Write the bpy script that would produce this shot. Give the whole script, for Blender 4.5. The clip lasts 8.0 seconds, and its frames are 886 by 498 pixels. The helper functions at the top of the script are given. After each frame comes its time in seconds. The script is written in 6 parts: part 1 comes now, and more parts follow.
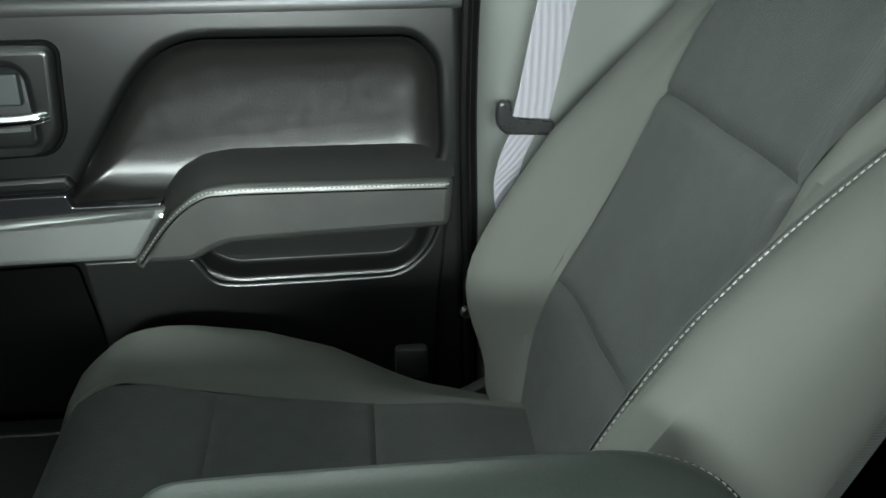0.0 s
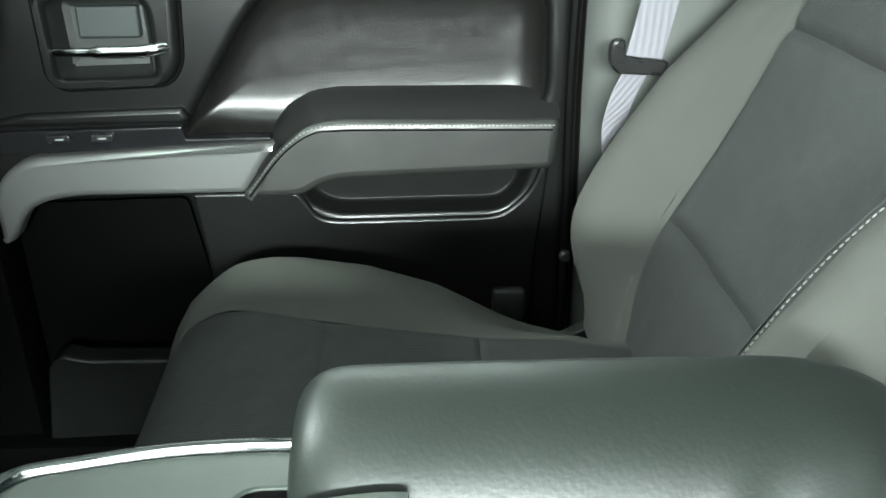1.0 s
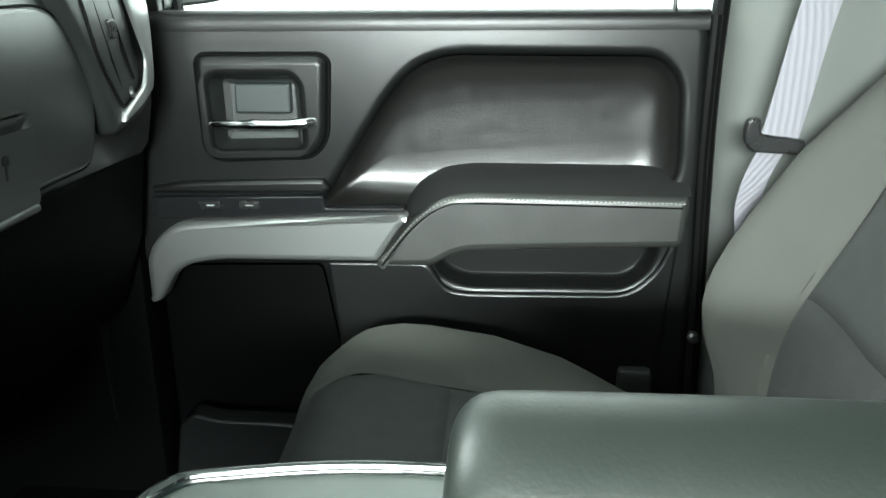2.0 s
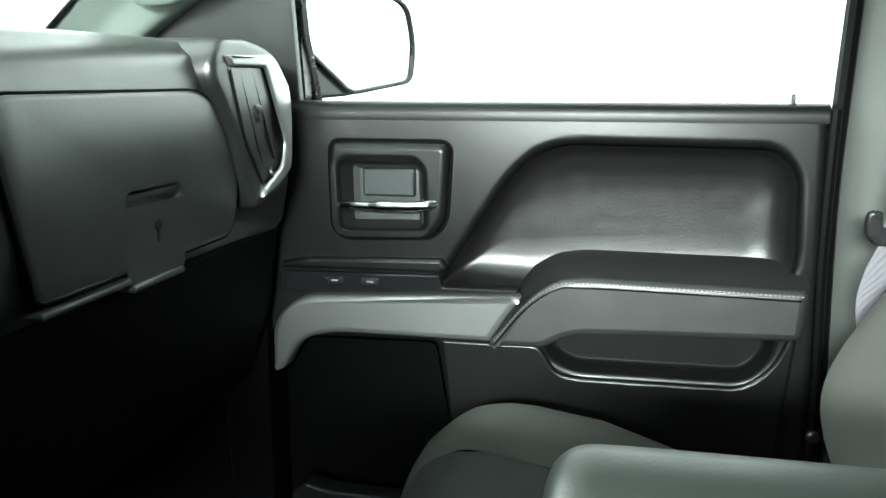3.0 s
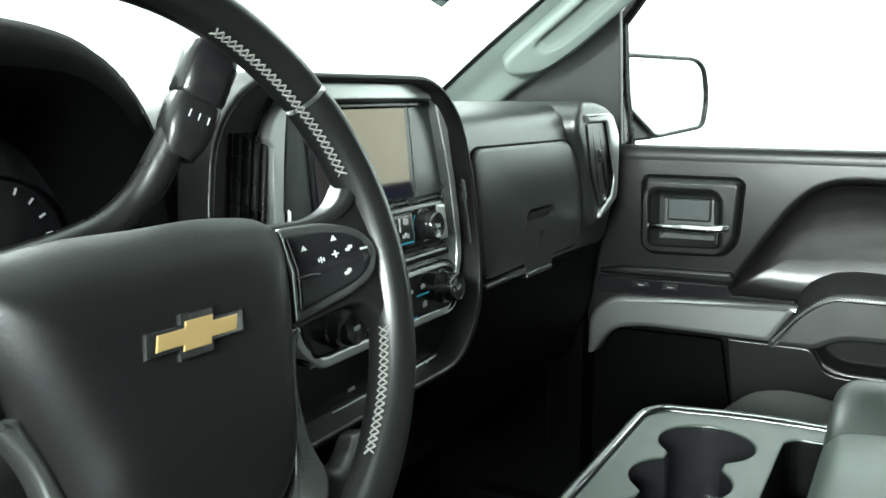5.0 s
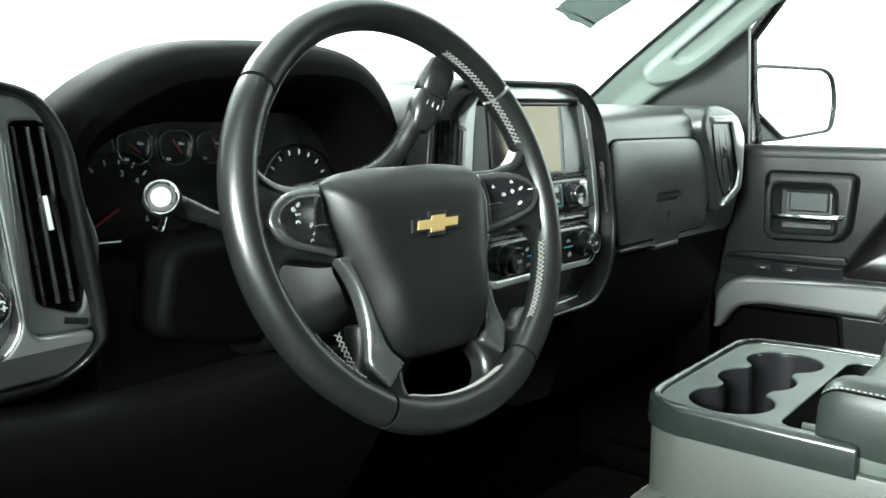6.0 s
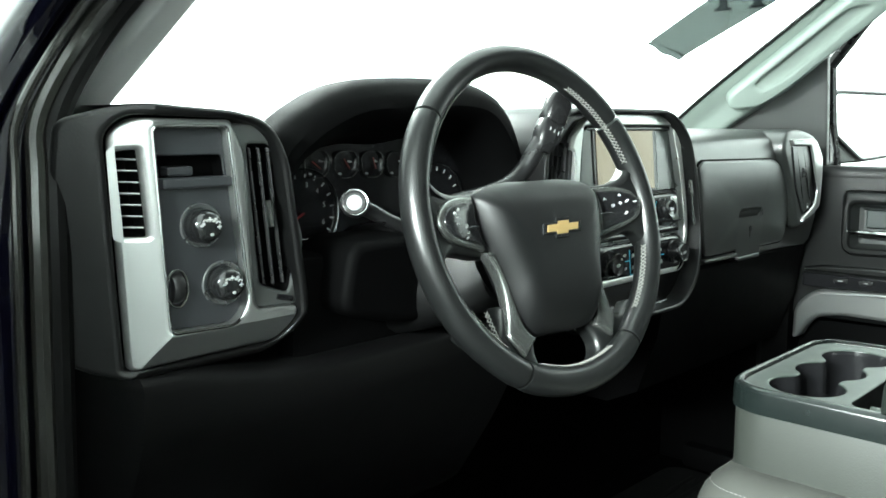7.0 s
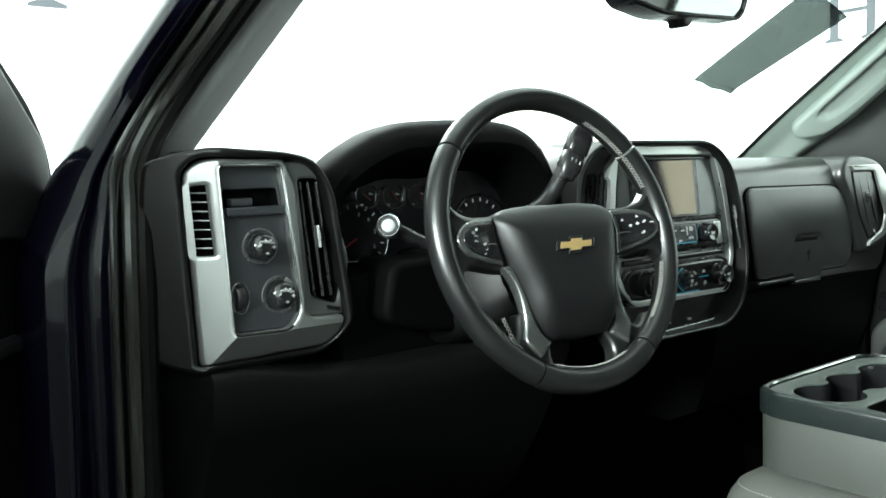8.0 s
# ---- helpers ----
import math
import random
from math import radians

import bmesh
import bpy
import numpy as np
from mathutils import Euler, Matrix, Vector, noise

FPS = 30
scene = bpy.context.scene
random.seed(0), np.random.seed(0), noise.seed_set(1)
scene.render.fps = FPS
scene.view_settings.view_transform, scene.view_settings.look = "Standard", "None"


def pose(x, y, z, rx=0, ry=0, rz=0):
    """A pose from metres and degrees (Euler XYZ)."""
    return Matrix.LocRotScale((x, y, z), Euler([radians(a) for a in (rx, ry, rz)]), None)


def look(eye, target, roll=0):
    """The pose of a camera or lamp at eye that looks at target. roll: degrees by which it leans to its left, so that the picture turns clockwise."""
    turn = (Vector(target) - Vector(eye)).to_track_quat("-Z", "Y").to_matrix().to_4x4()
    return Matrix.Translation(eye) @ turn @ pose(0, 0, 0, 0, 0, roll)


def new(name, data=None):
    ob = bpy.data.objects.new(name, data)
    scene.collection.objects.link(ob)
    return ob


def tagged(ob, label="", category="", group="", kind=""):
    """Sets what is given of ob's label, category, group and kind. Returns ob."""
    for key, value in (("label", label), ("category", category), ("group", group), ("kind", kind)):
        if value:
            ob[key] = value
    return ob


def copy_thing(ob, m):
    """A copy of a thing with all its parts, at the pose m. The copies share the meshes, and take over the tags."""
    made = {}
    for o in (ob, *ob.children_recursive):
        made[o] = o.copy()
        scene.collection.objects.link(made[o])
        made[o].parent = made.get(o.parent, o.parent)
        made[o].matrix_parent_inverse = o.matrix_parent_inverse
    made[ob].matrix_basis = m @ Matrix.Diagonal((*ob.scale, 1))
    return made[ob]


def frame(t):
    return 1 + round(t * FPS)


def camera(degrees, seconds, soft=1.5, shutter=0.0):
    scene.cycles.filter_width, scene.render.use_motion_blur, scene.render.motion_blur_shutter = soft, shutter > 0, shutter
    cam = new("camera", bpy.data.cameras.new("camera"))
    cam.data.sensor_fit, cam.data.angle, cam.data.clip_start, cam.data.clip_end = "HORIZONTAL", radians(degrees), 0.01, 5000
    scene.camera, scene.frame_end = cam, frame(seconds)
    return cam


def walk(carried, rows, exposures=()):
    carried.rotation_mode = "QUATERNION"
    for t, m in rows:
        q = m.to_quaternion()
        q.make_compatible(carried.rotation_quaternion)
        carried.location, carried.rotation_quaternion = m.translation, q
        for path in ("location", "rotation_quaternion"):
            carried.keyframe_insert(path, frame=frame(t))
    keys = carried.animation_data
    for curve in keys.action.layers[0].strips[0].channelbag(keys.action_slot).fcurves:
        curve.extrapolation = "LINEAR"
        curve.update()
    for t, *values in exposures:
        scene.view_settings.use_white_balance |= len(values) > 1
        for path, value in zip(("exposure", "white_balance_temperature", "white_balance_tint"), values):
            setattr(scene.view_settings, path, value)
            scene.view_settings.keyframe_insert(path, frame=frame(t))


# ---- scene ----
cam = camera(54.5, 8.0, soft=1.65)
PATH = [
    (0, (-0.19, 0.137, 1.521), (1.625, -0.059, 0.704), 0.1),
    (0.5, (-0.209, 0.174, 1.496), (1.573, -0.014, 0.608), 0.8),
    (1, (-0.207, 0.2, 1.484), (1.591, 0.128, 0.613), 0.2),
    (1.5, (-0.222, 0.235, 1.466), (1.629, 0.272, 0.707), 0.1),
    (3, (-0.276, 0.217, 1.433), (1.63, 0.666, 1.021), -0.1),
    (3.5, (-0.315, 0.237, 1.432), (1.536, 0.902, 1.068), -1.0),
    (4, (-0.371, 0.245, 1.444), (1.391, 1.137, 1.129), -1.3),
    (4.2, (-0.402, 0.26, 1.459), (1.335, 1.199, 1.14), -1.0),
    (5.3, (-0.737, 0.163, 1.48), (0.969, 1.14, 1.113), 0.3),
    (5.5, (-0.785, 0.125, 1.471), (0.881, 1.176, 1.124), 0.1),
    (6, (-0.897, 0.056, 1.465), (0.633, 1.303, 1.138), -0.1),
    (6.5, (-0.99, 0.033, 1.467), (0.456, 1.38, 1.156), 0.3),
    (7, (-1.061, -0.01, 1.472), (0.366, 1.363, 1.188), 0.1),
    (7.5, (-1.084, -0.072, 1.471), (0.289, 1.363, 1.235), -0.6),
    (8, (-1.078, -0.169, 1.455), (0.154, 1.398, 1.283), -1.9),
]
K = 1.07  # plan units to metres
walk(cam, [(t, look(Vector(eye) * K, Vector(target) * K, roll)) for t, eye, target, roll in PATH],
     [(0.0, -0.05), (0.5, 0.40), (1.0, 0.40), (1.5, 0.45), (3.0, 0.26), (4.0, -0.05), (5.5, -0.05), (6.0, 0.30), (6.5, 0.42), (7.0, 0.33), (8.0, -0.1)])

# ---- light: a white photo studio ----
world = bpy.data.worlds.new("studio_air")
scene.world = world
world.use_nodes = True
world.node_tree.nodes["Background"].inputs["Color"].default_value = (0.90, 1.0, 0.95, 1)
world.node_tree.nodes["Background"].inputs["Strength"].default_value = 0.05


def softbox(name, eye, target, size, watts):
    lamp = bpy.data.lights.new(name, "AREA")
    lamp.shape, lamp.size, lamp.size_y, lamp.energy = "RECTANGLE", size[0], size[1], watts
    lamp.color = (0.885, 1.0, 0.97)
    ob = new(name, lamp)
    ob.matrix_world = look(eye, target)
    return tagged(ob, "large unseen white softbox added to light the cab", "lamp", kind="structure")


# Unseen lamps added for the cab; the driver-side one follows the seat shadows.
softbox("softbox_front", (0.4, 3.2, 3.6), (0.1, 0.4, 1.3), (2.0, 0.6), 240)
softbox("softbox_driver_side", (-3.1, 0.20, 2.30), (0.7, 0.1, 1.2), (1.5, 0.28), 500)
softbox("softbox_passenger_side", (3.6, 0.4, 3.7), (0.6, 0.3, 1.2), (2.6, 0.9), 30)



# ---- materials ----
def material(name, color, rough=0.5, metal=0.0, var=0.12, scale=9.0, grain=0.0, grain_scale=900.0, coat=0.0, spec=0.5, rough_var=0.08):
    """A surface with soft stains, a roughness that wanders, and a fine relief."""
    m = bpy.data.materials.new(name)
    m.use_nodes = True
    nt = m.node_tree
    b = nt.nodes["Principled BSDF"]
    tc = nt.nodes.new("ShaderNodeTexCoord")
    n1 = nt.nodes.new("ShaderNodeTexNoise")
    n1.inputs["Scale"].default_value, n1.inputs["Detail"].default_value = scale, 5.0
    nt.links.new(tc.outputs["Object"], n1.inputs["Vector"])
    ramp = nt.nodes.new("ShaderNodeMapRange")
    ramp.inputs["To Min"].default_value, ramp.inputs["To Max"].default_value = 1 - var, 1 + var
    nt.links.new(n1.outputs["Fac"], ramp.inputs["Value"])
    mul = nt.nodes.new("ShaderNodeVectorMath")
    mul.operation = "MULTIPLY"
    mul.inputs[0].default_value = color
    nt.links.new(ramp.outputs["Result"], mul.inputs[1])
    nt.links.new(mul.outputs["Vector"], b.inputs["Base Color"])
    n2 = nt.nodes.new("ShaderNodeTexNoise")
    n2.inputs["Scale"].default_value, n2.inputs["Detail"].default_value = scale * 4.3, 3.0
    nt.links.new(tc.outputs["Object"], n2.inputs["Vector"])
    rr = nt.nodes.new("ShaderNodeMapRange")
    rr.inputs["To Min"].default_value, rr.inputs["To Max"].default_value = max(rough - rough_var, 0.02), rough + rough_var
    nt.links.new(n2.outputs["Fac"], rr.inputs["Value"])
    nt.links.new(rr.outputs["Result"], b.inputs["Roughness"])
    b.inputs["Metallic"].default_value = metal
    b.inputs["Coat Weight"].default_value = coat
    b.inputs["Specular IOR Level"].default_value = spec
    if grain:
        n3 = nt.nodes.new("ShaderNodeTexNoise")
        n3.inputs["Scale"].default_value, n3.inputs["Detail"].default_value = grain_scale, 2.0
        nt.links.new(tc.outputs["Object"], n3.inputs["Vector"])
        bump = nt.nodes.new("ShaderNodeBump")
        bump.inputs["Strength"].default_value, bump.inputs["Distance"].default_value = grain, 0.001
        nt.links.new(n3.outputs["Fac"], bump.inputs["Height"])
        nt.links.new(bump.outputs["Normal"], b.inputs["Normal"])
    return m


def ribbed(name, color, rough, pitch, depth, rot=0.0, var=0.1):
    """Cloth with fine woven ribs."""
    m = material(name, color, rough, var=var, grain=0.25, grain_scale=1400)
    nt = m.node_tree
    b = nt.nodes["Principled BSDF"]
    tc = [n for n in nt.nodes if n.type == "TEX_COORD"][0]
    mp = nt.nodes.new("ShaderNodeMapping")
    mp.inputs["Rotation"].default_value = (0, rot, 0)
    nt.links.new(tc.outputs["Object"], mp.inputs["Vector"])
    wv = nt.nodes.new("ShaderNodeTexWave")
    wv.inputs["Scale"].default_value, wv.inputs["Distortion"].default_value = 1 / pitch / 3.14, 0.6
    wv.inputs["Detail"].default_value = 1.0
    nt.links.new(mp.outputs["Vector"], wv.inputs["Vector"])
    tone = nt.nodes.new("ShaderNodeMapRange")
    tone.inputs["To Min"].default_value, tone.inputs["To Max"].default_value = 0.92, 1.06
    nt.links.new(wv.outputs["Fac"], tone.inputs["Value"])
    weave = nt.nodes.new("ShaderNodeVectorMath")
    weave.operation = "MULTIPLY"
    nt.links.new(b.inputs["Base Color"].links[0].from_socket, weave.inputs[0])
    nt.links.new(tone.outputs["Result"], weave.inputs[1])
    nt.links.new(weave.outputs["Vector"], b.inputs["Base Color"])
    bump = nt.nodes.new("ShaderNodeBump")
    bump.inputs["Strength"].default_value, bump.inputs["Distance"].default_value = depth, 0.0015
    nt.links.new(wv.outputs["Fac"], bump.inputs["Height"])
    old = [n for n in nt.nodes if n.type == "BUMP" and n is not bump][0]
    nt.links.new(old.outputs["Normal"], bump.inputs["Normal"])
    nt.links.new(bump.outputs["Normal"], b.inputs["Normal"])
    return m


def clear_glass(name, tint, gloss):
    m = bpy.data.materials.new(name)
    m.use_nodes = True
    nt = m.node_tree
    nt.nodes.remove(nt.nodes["Principled BSDF"])
    tr = nt.nodes.new("ShaderNodeBsdfTransparent")
    tr.inputs["Color"].default_value = (*tint, 1)
    gl = nt.nodes.new("ShaderNodeBsdfGlossy")
    gl.inputs["Roughness"].default_value = 0.02
    mx = nt.nodes.new("ShaderNodeMixShader")
    mx.inputs["Fac"].default_value = gloss
    nt.links.new(tr.outputs["BSDF"], mx.inputs[1])
    nt.links.new(gl.outputs["BSDF"], mx.inputs[2])
    nt.links.new(mx.outputs["Shader"], nt.nodes["Material Output"].inputs["Surface"])
    return m


def glow(name, color, strength):
    m = bpy.data.materials.new(name)
    m.use_nodes = True
    b = m.node_tree.nodes["Principled BSDF"]
    b.inputs["Base Color"].default_value = (*color, 1)
    b.inputs["Emission Color"].default_value = (*color, 1)
    b.inputs["Emission Strength"].default_value = strength
    return m


PLASTIC = material("grained_black_plastic", (0.0056, 0.0060, 0.0059), 0.30, spec=0.38, grain=0.10, grain_scale=800, scale=7, rough_var=0.04)
SCOOP = material("worn_grained_door_skin", (0.0090, 0.0085, 0.0080), 0.33, spec=0.60, grain=0.24, grain_scale=420, scale=16, var=0.2, rough_var=0.10)
PLASTIC_SOFT = material("soft_dash_skin", (0.0130, 0.0146, 0.0138), 0.34, grain=0.12, grain_scale=420, scale=5, spec=0.95, rough_var=0.05)
# Near-black: the shade of footwell, bins and wells is put into this colour.
PLASTIC_SHADE = material("shade_black_plastic", (0.0014, 0.0014, 0.0015), 0.60, grain=0.2, spec=0.04)
GLOSS_BLACK = material("gloss_black_plastic", (0.010, 0.010, 0.011), 0.16, rough_var=0.04)
SATIN_BLACK = material("satin_black_paint", (0.013, 0.013, 0.0135), 0.28)
SILVER = material("satin_silver_trim", (0.40, 0.41, 0.40), 0.28, metal=0.80, var=0.03, rough_var=0.01)
KNOB_GLOSS = material("gloss_knob_plastic", (0.012, 0.0125, 0.013), 0.13, spec=0.8, rough_var=0.03)
CHROME = material("chrome", (0.75, 0.76, 0.76), 0.10, metal=1.0, var=0.03, rough_var=0.03)
SILVER_PALE = material("pale_satin_silver", (0.66, 0.68, 0.66), 0.30, metal=0.65, var=0.05, rough_var=0.03)
SILVER_DARK = material("dark_satin_silver", (0.26, 0.27, 0.265), 0.28, metal=0.75, var=0.05, rough_var=0.03)
POD_SILVER = material("brushed_pod_silver", (0.43, 0.44, 0.432), 0.34, metal=0.9, var=0.02, rough_var=0.01)
BLADE = material("satin_spoke_silver", (0.19, 0.197, 0.19), 0.25, metal=0.85, var=0.05, rough_var=0.03)
SWITCH_GREY = material("dark_grey_switch_panel", (0.028, 0.030, 0.033), 0.46, var=0.05, grain=0.08, grain_scale=900, rough_var=0.03)
VENT_GREY = material("satin_vent_grey", (0.16, 0.168, 0.164), 0.32, metal=0.75, var=0.05, rough_var=0.03)
DULL_CHROME = material("dulled_chrome", (0.42, 0.43, 0.43), 0.20, metal=1.0, var=0.04, rough_var=0.03)
GOLD = material("gold_enamel", (0.52, 0.36, 0.15), 0.36, metal=0.5, var=0.06)
CLOTH = material("grey_seat_cloth", (0.060, 0.0615, 0.0555), 0.75, grain=0.5, grain_scale=1500, var=0.10, scale=6, spec=0.25)
CLOTH_RIB = ribbed("ribbed_dark_seat_cloth", (0.0155, 0.0172, 0.0163), 0.78, 0.0034, 0.35)
CLOTH_DARK = ribbed("dark_seat_cloth", (0.0195, 0.0215, 0.0205), 0.74, 0.0020, 0.25, rot=0.9)
VINYL = material("grey_green_vinyl", (0.0120, 0.0154, 0.0132), 0.43, spec=0.38, grain=0.18, grain_scale=300, var=0.08, scale=8, rough_var=0.06)
BASE_VINYL = material("pale_grey_console_vinyl", (0.029, 0.032, 0.028), 0.48, grain=0.2, grain_scale=420, var=0.08, scale=8, spec=0.4)
WHEEL_THREAD = material("grey_wheel_thread", (0.16, 0.16, 0.15), 0.7)
ARM_TOP = material("matt_armrest_top", (0.010, 0.0102, 0.010), 0.55, grain=0.2, grain_scale=420, spec=0.35)
VINYL_BLACK = material("black_vinyl", (0.025, 0.026, 0.024), 0.40, grain=0.24, grain_scale=420, scale=18, var=0.55, rough_var=0.12, spec=0.7)
LEATHER = material("black_wheel_leather", (0.007, 0.0075, 0.0075), 0.32, grain=0.05, grain_scale=700, var=0.15, rough_var=0.025)
SHELL = material("dull_black_shell", (0.0040, 0.0041, 0.0042), 0.36, grain=0.12, grain_scale=420, spec=0.33, rough_var=0.04)
KNEE = material("black_knee_panel_skin", (0.0036, 0.0036, 0.0038), 0.40, grain=0.12, grain_scale=420, spec=0.25, rough_var=0.04)
COVER = material("matt_airbag_skin", (0.0050, 0.0052, 0.0054), 0.44, grain=0.12, grain_scale=500, var=0.1, rough_var=0.03, spec=0.34)
THREAD = material("pale_thread", (0.23, 0.23, 0.215), 0.7)
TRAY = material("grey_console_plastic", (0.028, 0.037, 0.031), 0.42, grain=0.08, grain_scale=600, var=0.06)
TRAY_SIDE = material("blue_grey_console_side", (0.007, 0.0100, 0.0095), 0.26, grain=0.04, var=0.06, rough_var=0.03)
BLUE_GREY = material("dull_blue_grey_plastic", (0.016, 0.023, 0.022), 0.45, var=0.06)
# One pillar trim in three tones, with light and shade put into the colour.
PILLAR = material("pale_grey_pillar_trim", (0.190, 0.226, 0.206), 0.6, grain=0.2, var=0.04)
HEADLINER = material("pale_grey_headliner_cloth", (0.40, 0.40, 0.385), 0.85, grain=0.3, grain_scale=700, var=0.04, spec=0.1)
PILLAR_LIT = material("lit_grey_pillar_trim", (0.42, 0.425, 0.42), 0.6, grain=0.2, var=0.04)
PILLAR_SHADED = material("shaded_grey_pillar_trim", (0.105, 0.110, 0.103), 0.62, grain=0.2, var=0.05)
PAINT = material("dark_blue_body_paint", (0.0016, 0.0016, 0.0045), 0.10, spec=0.22, rough_var=0.02, var=0.02)
RUBBER = material("black_rubber_seal", (0.003, 0.003, 0.003), 0.40, var=0.05, rough_var=0.03, spec=0.14)
# Glossy black rubber, lifted in tone and sheen to carry the seal's highlights.
SEAL_HIGHLIGHT = material("highlight_black_rubber", (0.016, 0.016, 0.014), 0.22, var=0.03, rough_var=0.01, spec=0.9)
CARPET = material("black_carpet", (0.002, 0.002, 0.002), 0.95, grain=0.8, grain_scale=500, scale=30, spec=0.01)
MAT = material("scuffed_rubber", (0.0055, 0.0062, 0.0062), 0.42, grain=0.3, spec=0.22, var=0.6, scale=22)
FOOT_MAT = material("black_floor_mat", (0.004, 0.0042, 0.0042), 0.6, grain=0.3, spec=0.15)
WEB = ribbed("grey_belt_webbing", (0.27, 0.26, 0.29), 0.6, 0.003, 0.4, var=0.05)
SCREEN = material("dark_display_glass", (0.013, 0.0160, 0.038), 0.06, rough_var=0.01)
SCREEN.node_tree.nodes["Principled BSDF"].inputs["IOR"].default_value = 1.9
SCREEN.node_tree.nodes["Principled BSDF"].inputs["Specular Tint"].default_value = (1.0, 0.86, 0.55, 1)
SCREEN_BEIGE = material("screen_frame_panel", (0.050, 0.058, 0.055), 0.20, var=0.05, rough_var=0.04, spec=0.9)
SCREEN.node_tree.nodes["Principled BSDF"].inputs["Specular Tint"].default_value = (1.0, 0.76, 0.48, 1)
MARK = material("white_print", (0.40, 0.41, 0.40), 0.5, var=0.02)
WHITE_CAP = material("white_cap", (0.33, 0.35, 0.35), 0.4, var=0.02)
RED = material("red_print", (0.17, 0.012, 0.010), 0.5, var=0.02)
BLUE_LIT = glow("cyan_backlight", (0.02, 0.30, 0.42), 0.18)
# Walls and ceiling emit; the unseen driver-side wall emits more to brighten the door.
FILL_WALL = glow("fill_glow_wall", (0.92, 1.0, 0.975), 1.6)
WHITE_WALL = glow("white_glow_wall", (0.93, 1.0, 0.98), 1.22)
CEILING_GLOW = glow("white_glow_ceiling", (0.92, 1.0, 0.975), 1.0)
STUDIO_PAINT = material("white_studio_paint", (0.72, 0.74, 0.73), 0.7, var=0.03, scale=1.0)
STUDIO_FLOOR = material("dark_studio_floor", (0.035, 0.035, 0.036), 0.6, scale=1.5)
LETTER = material("grey_wall_letter", (0.16, 0.17, 0.19), 0.6)
GLASS = clear_glass("window_glass", (0.97, 0.99, 0.975), 0.03)
STRIP = clear_glass("smoky_plastic_strip", (0.060, 0.070, 0.067), 0.03)
DARK_GLASS = clear_glass("privacy_glass", (0.30, 0.315, 0.31), 0.03)
MIRROR = material("mirror_glass", (0.93, 0.95, 0.94), 0.03, metal=1.0, var=0.01, rough_var=0.02)


# ---- mesh tools (plan units) ----
def thing(name, at, label, category, group="", kind=""):
    ob = new(name)
    ob.empty_display_size = 0.05
    ob.location = Vector(at) * K
    return tagged(ob, label, category, group, kind)


def part(name, bm, mat, parent=None, label=""):
    """Links a bmesh, in plan units, as one mesh object under a thing or a part."""
    bmesh.ops.remove_doubles(bm, verts=bm.verts, dist=0.00002)
    bmesh.ops.recalc_face_normals(bm, faces=bm.faces)
    bm.transform(Matrix.Scale(K, 4))
    for f in bm.faces:
        f.smooth = f.material_index == 0
        f.material_index = 0
    for e in bm.edges:
        if len(e.link_faces) == 2 and e.calc_face_angle(0) > 0.62:
            e.smooth = False
    me = bpy.data.meshes.new(name)
    bm.to_mesh(me)
    bm.free()
    me.materials.append(mat)
    ob = new(name, me)
    while parent and parent.parent and parent.parent.parent:
        parent = parent.parent
    if parent:
        base, up = Vector((0, 0, 0)), parent
        while up:
            base, up = base + up.location, up.parent
        me.transform(Matrix.Translation(-base))
        ob.parent = parent
    if label:
        ob["label"] = label
    return ob


def structure(name, bm, mat, label, category):
    return tagged(part(name, bm, mat), label, category, kind="structure")


def facing(y):
    """A frame for things that face the seats: u is x, v is z, w comes out of the dash."""
    return lambda u, v, w=0.0: Vector((u, y - w, v))


def flat(z):
    return lambda u, v, w=0.0: Vector((u, v, z + w))


def door_side(u, v, w=0.0):
    """The passenger door's inner face: u is y, v is z, w comes into the cab."""
    return Vector((0.8435 - 0.05 * u - w, u, v))


def rounded(pts, r, n=5):
    """A polygon with rounded corners; r is one radius or one for each corner."""
    out, m = [], len(pts)
    for i in range(m):
        p, a, b = Vector(pts[i]), Vector(pts[i - 1]), Vector(pts[(i + 1) % m])
        rad = r[i] if isinstance(r, (list, tuple)) else r
        da, db = (a - p), (b - p)
        ang = da.angle(db)
        d = min(rad, da.length * 0.49, db.length * 0.49)
        if rad <= 0 or ang > 3.1:
            out.append(tuple(p))
            continue
        q0, q1 = p + da.normalized() * d, p + db.normalized() * d
        for k in range(n + 1):
            s = k / n
            out.append(tuple(q0 * (1 - s) ** 2 + p * 2 * s * (1 - s) + q1 * s * s))
    return out


def area(pts):
    return sum(pts[i - 1][0] * pts[i][1] - pts[i][0] * pts[i - 1][1] for i in range(len(pts))) / 2


def inset(pts, d):
    """The polygon moved inwards by d."""
    sgn, out, m = (1 if area(pts) > 0 else -1), [], len(pts)
    for i in range(m):
        p, a, b = Vector(pts[i]), Vector(pts[i - 1]), Vector(pts[(i + 1) % m])
        e0, e1 = (p - a).normalized(), (b - p).normalized()
        n0, n1 = Vector((-e0.y, e0.x)), Vector((-e1.y, e1.x))
        nn = n0 + n1
        nn = nn.normalized() if nn.length > 1e-6 else n0
        out.append(tuple(p + nn * sgn * d / max(nn.dot(n0), 0.45)))
    return out


def ring(bm, fr, pts, w):
    return [bm.verts.new(fr(p[0], p[1], w)) for p in pts]


def bridge(bm, a, b, closed=True):
    n = len(a)
    for i in range(n if closed else n - 1):
        j = (i + 1) % n
        bm.faces.new((a[i], a[j], b[j], b[i]))


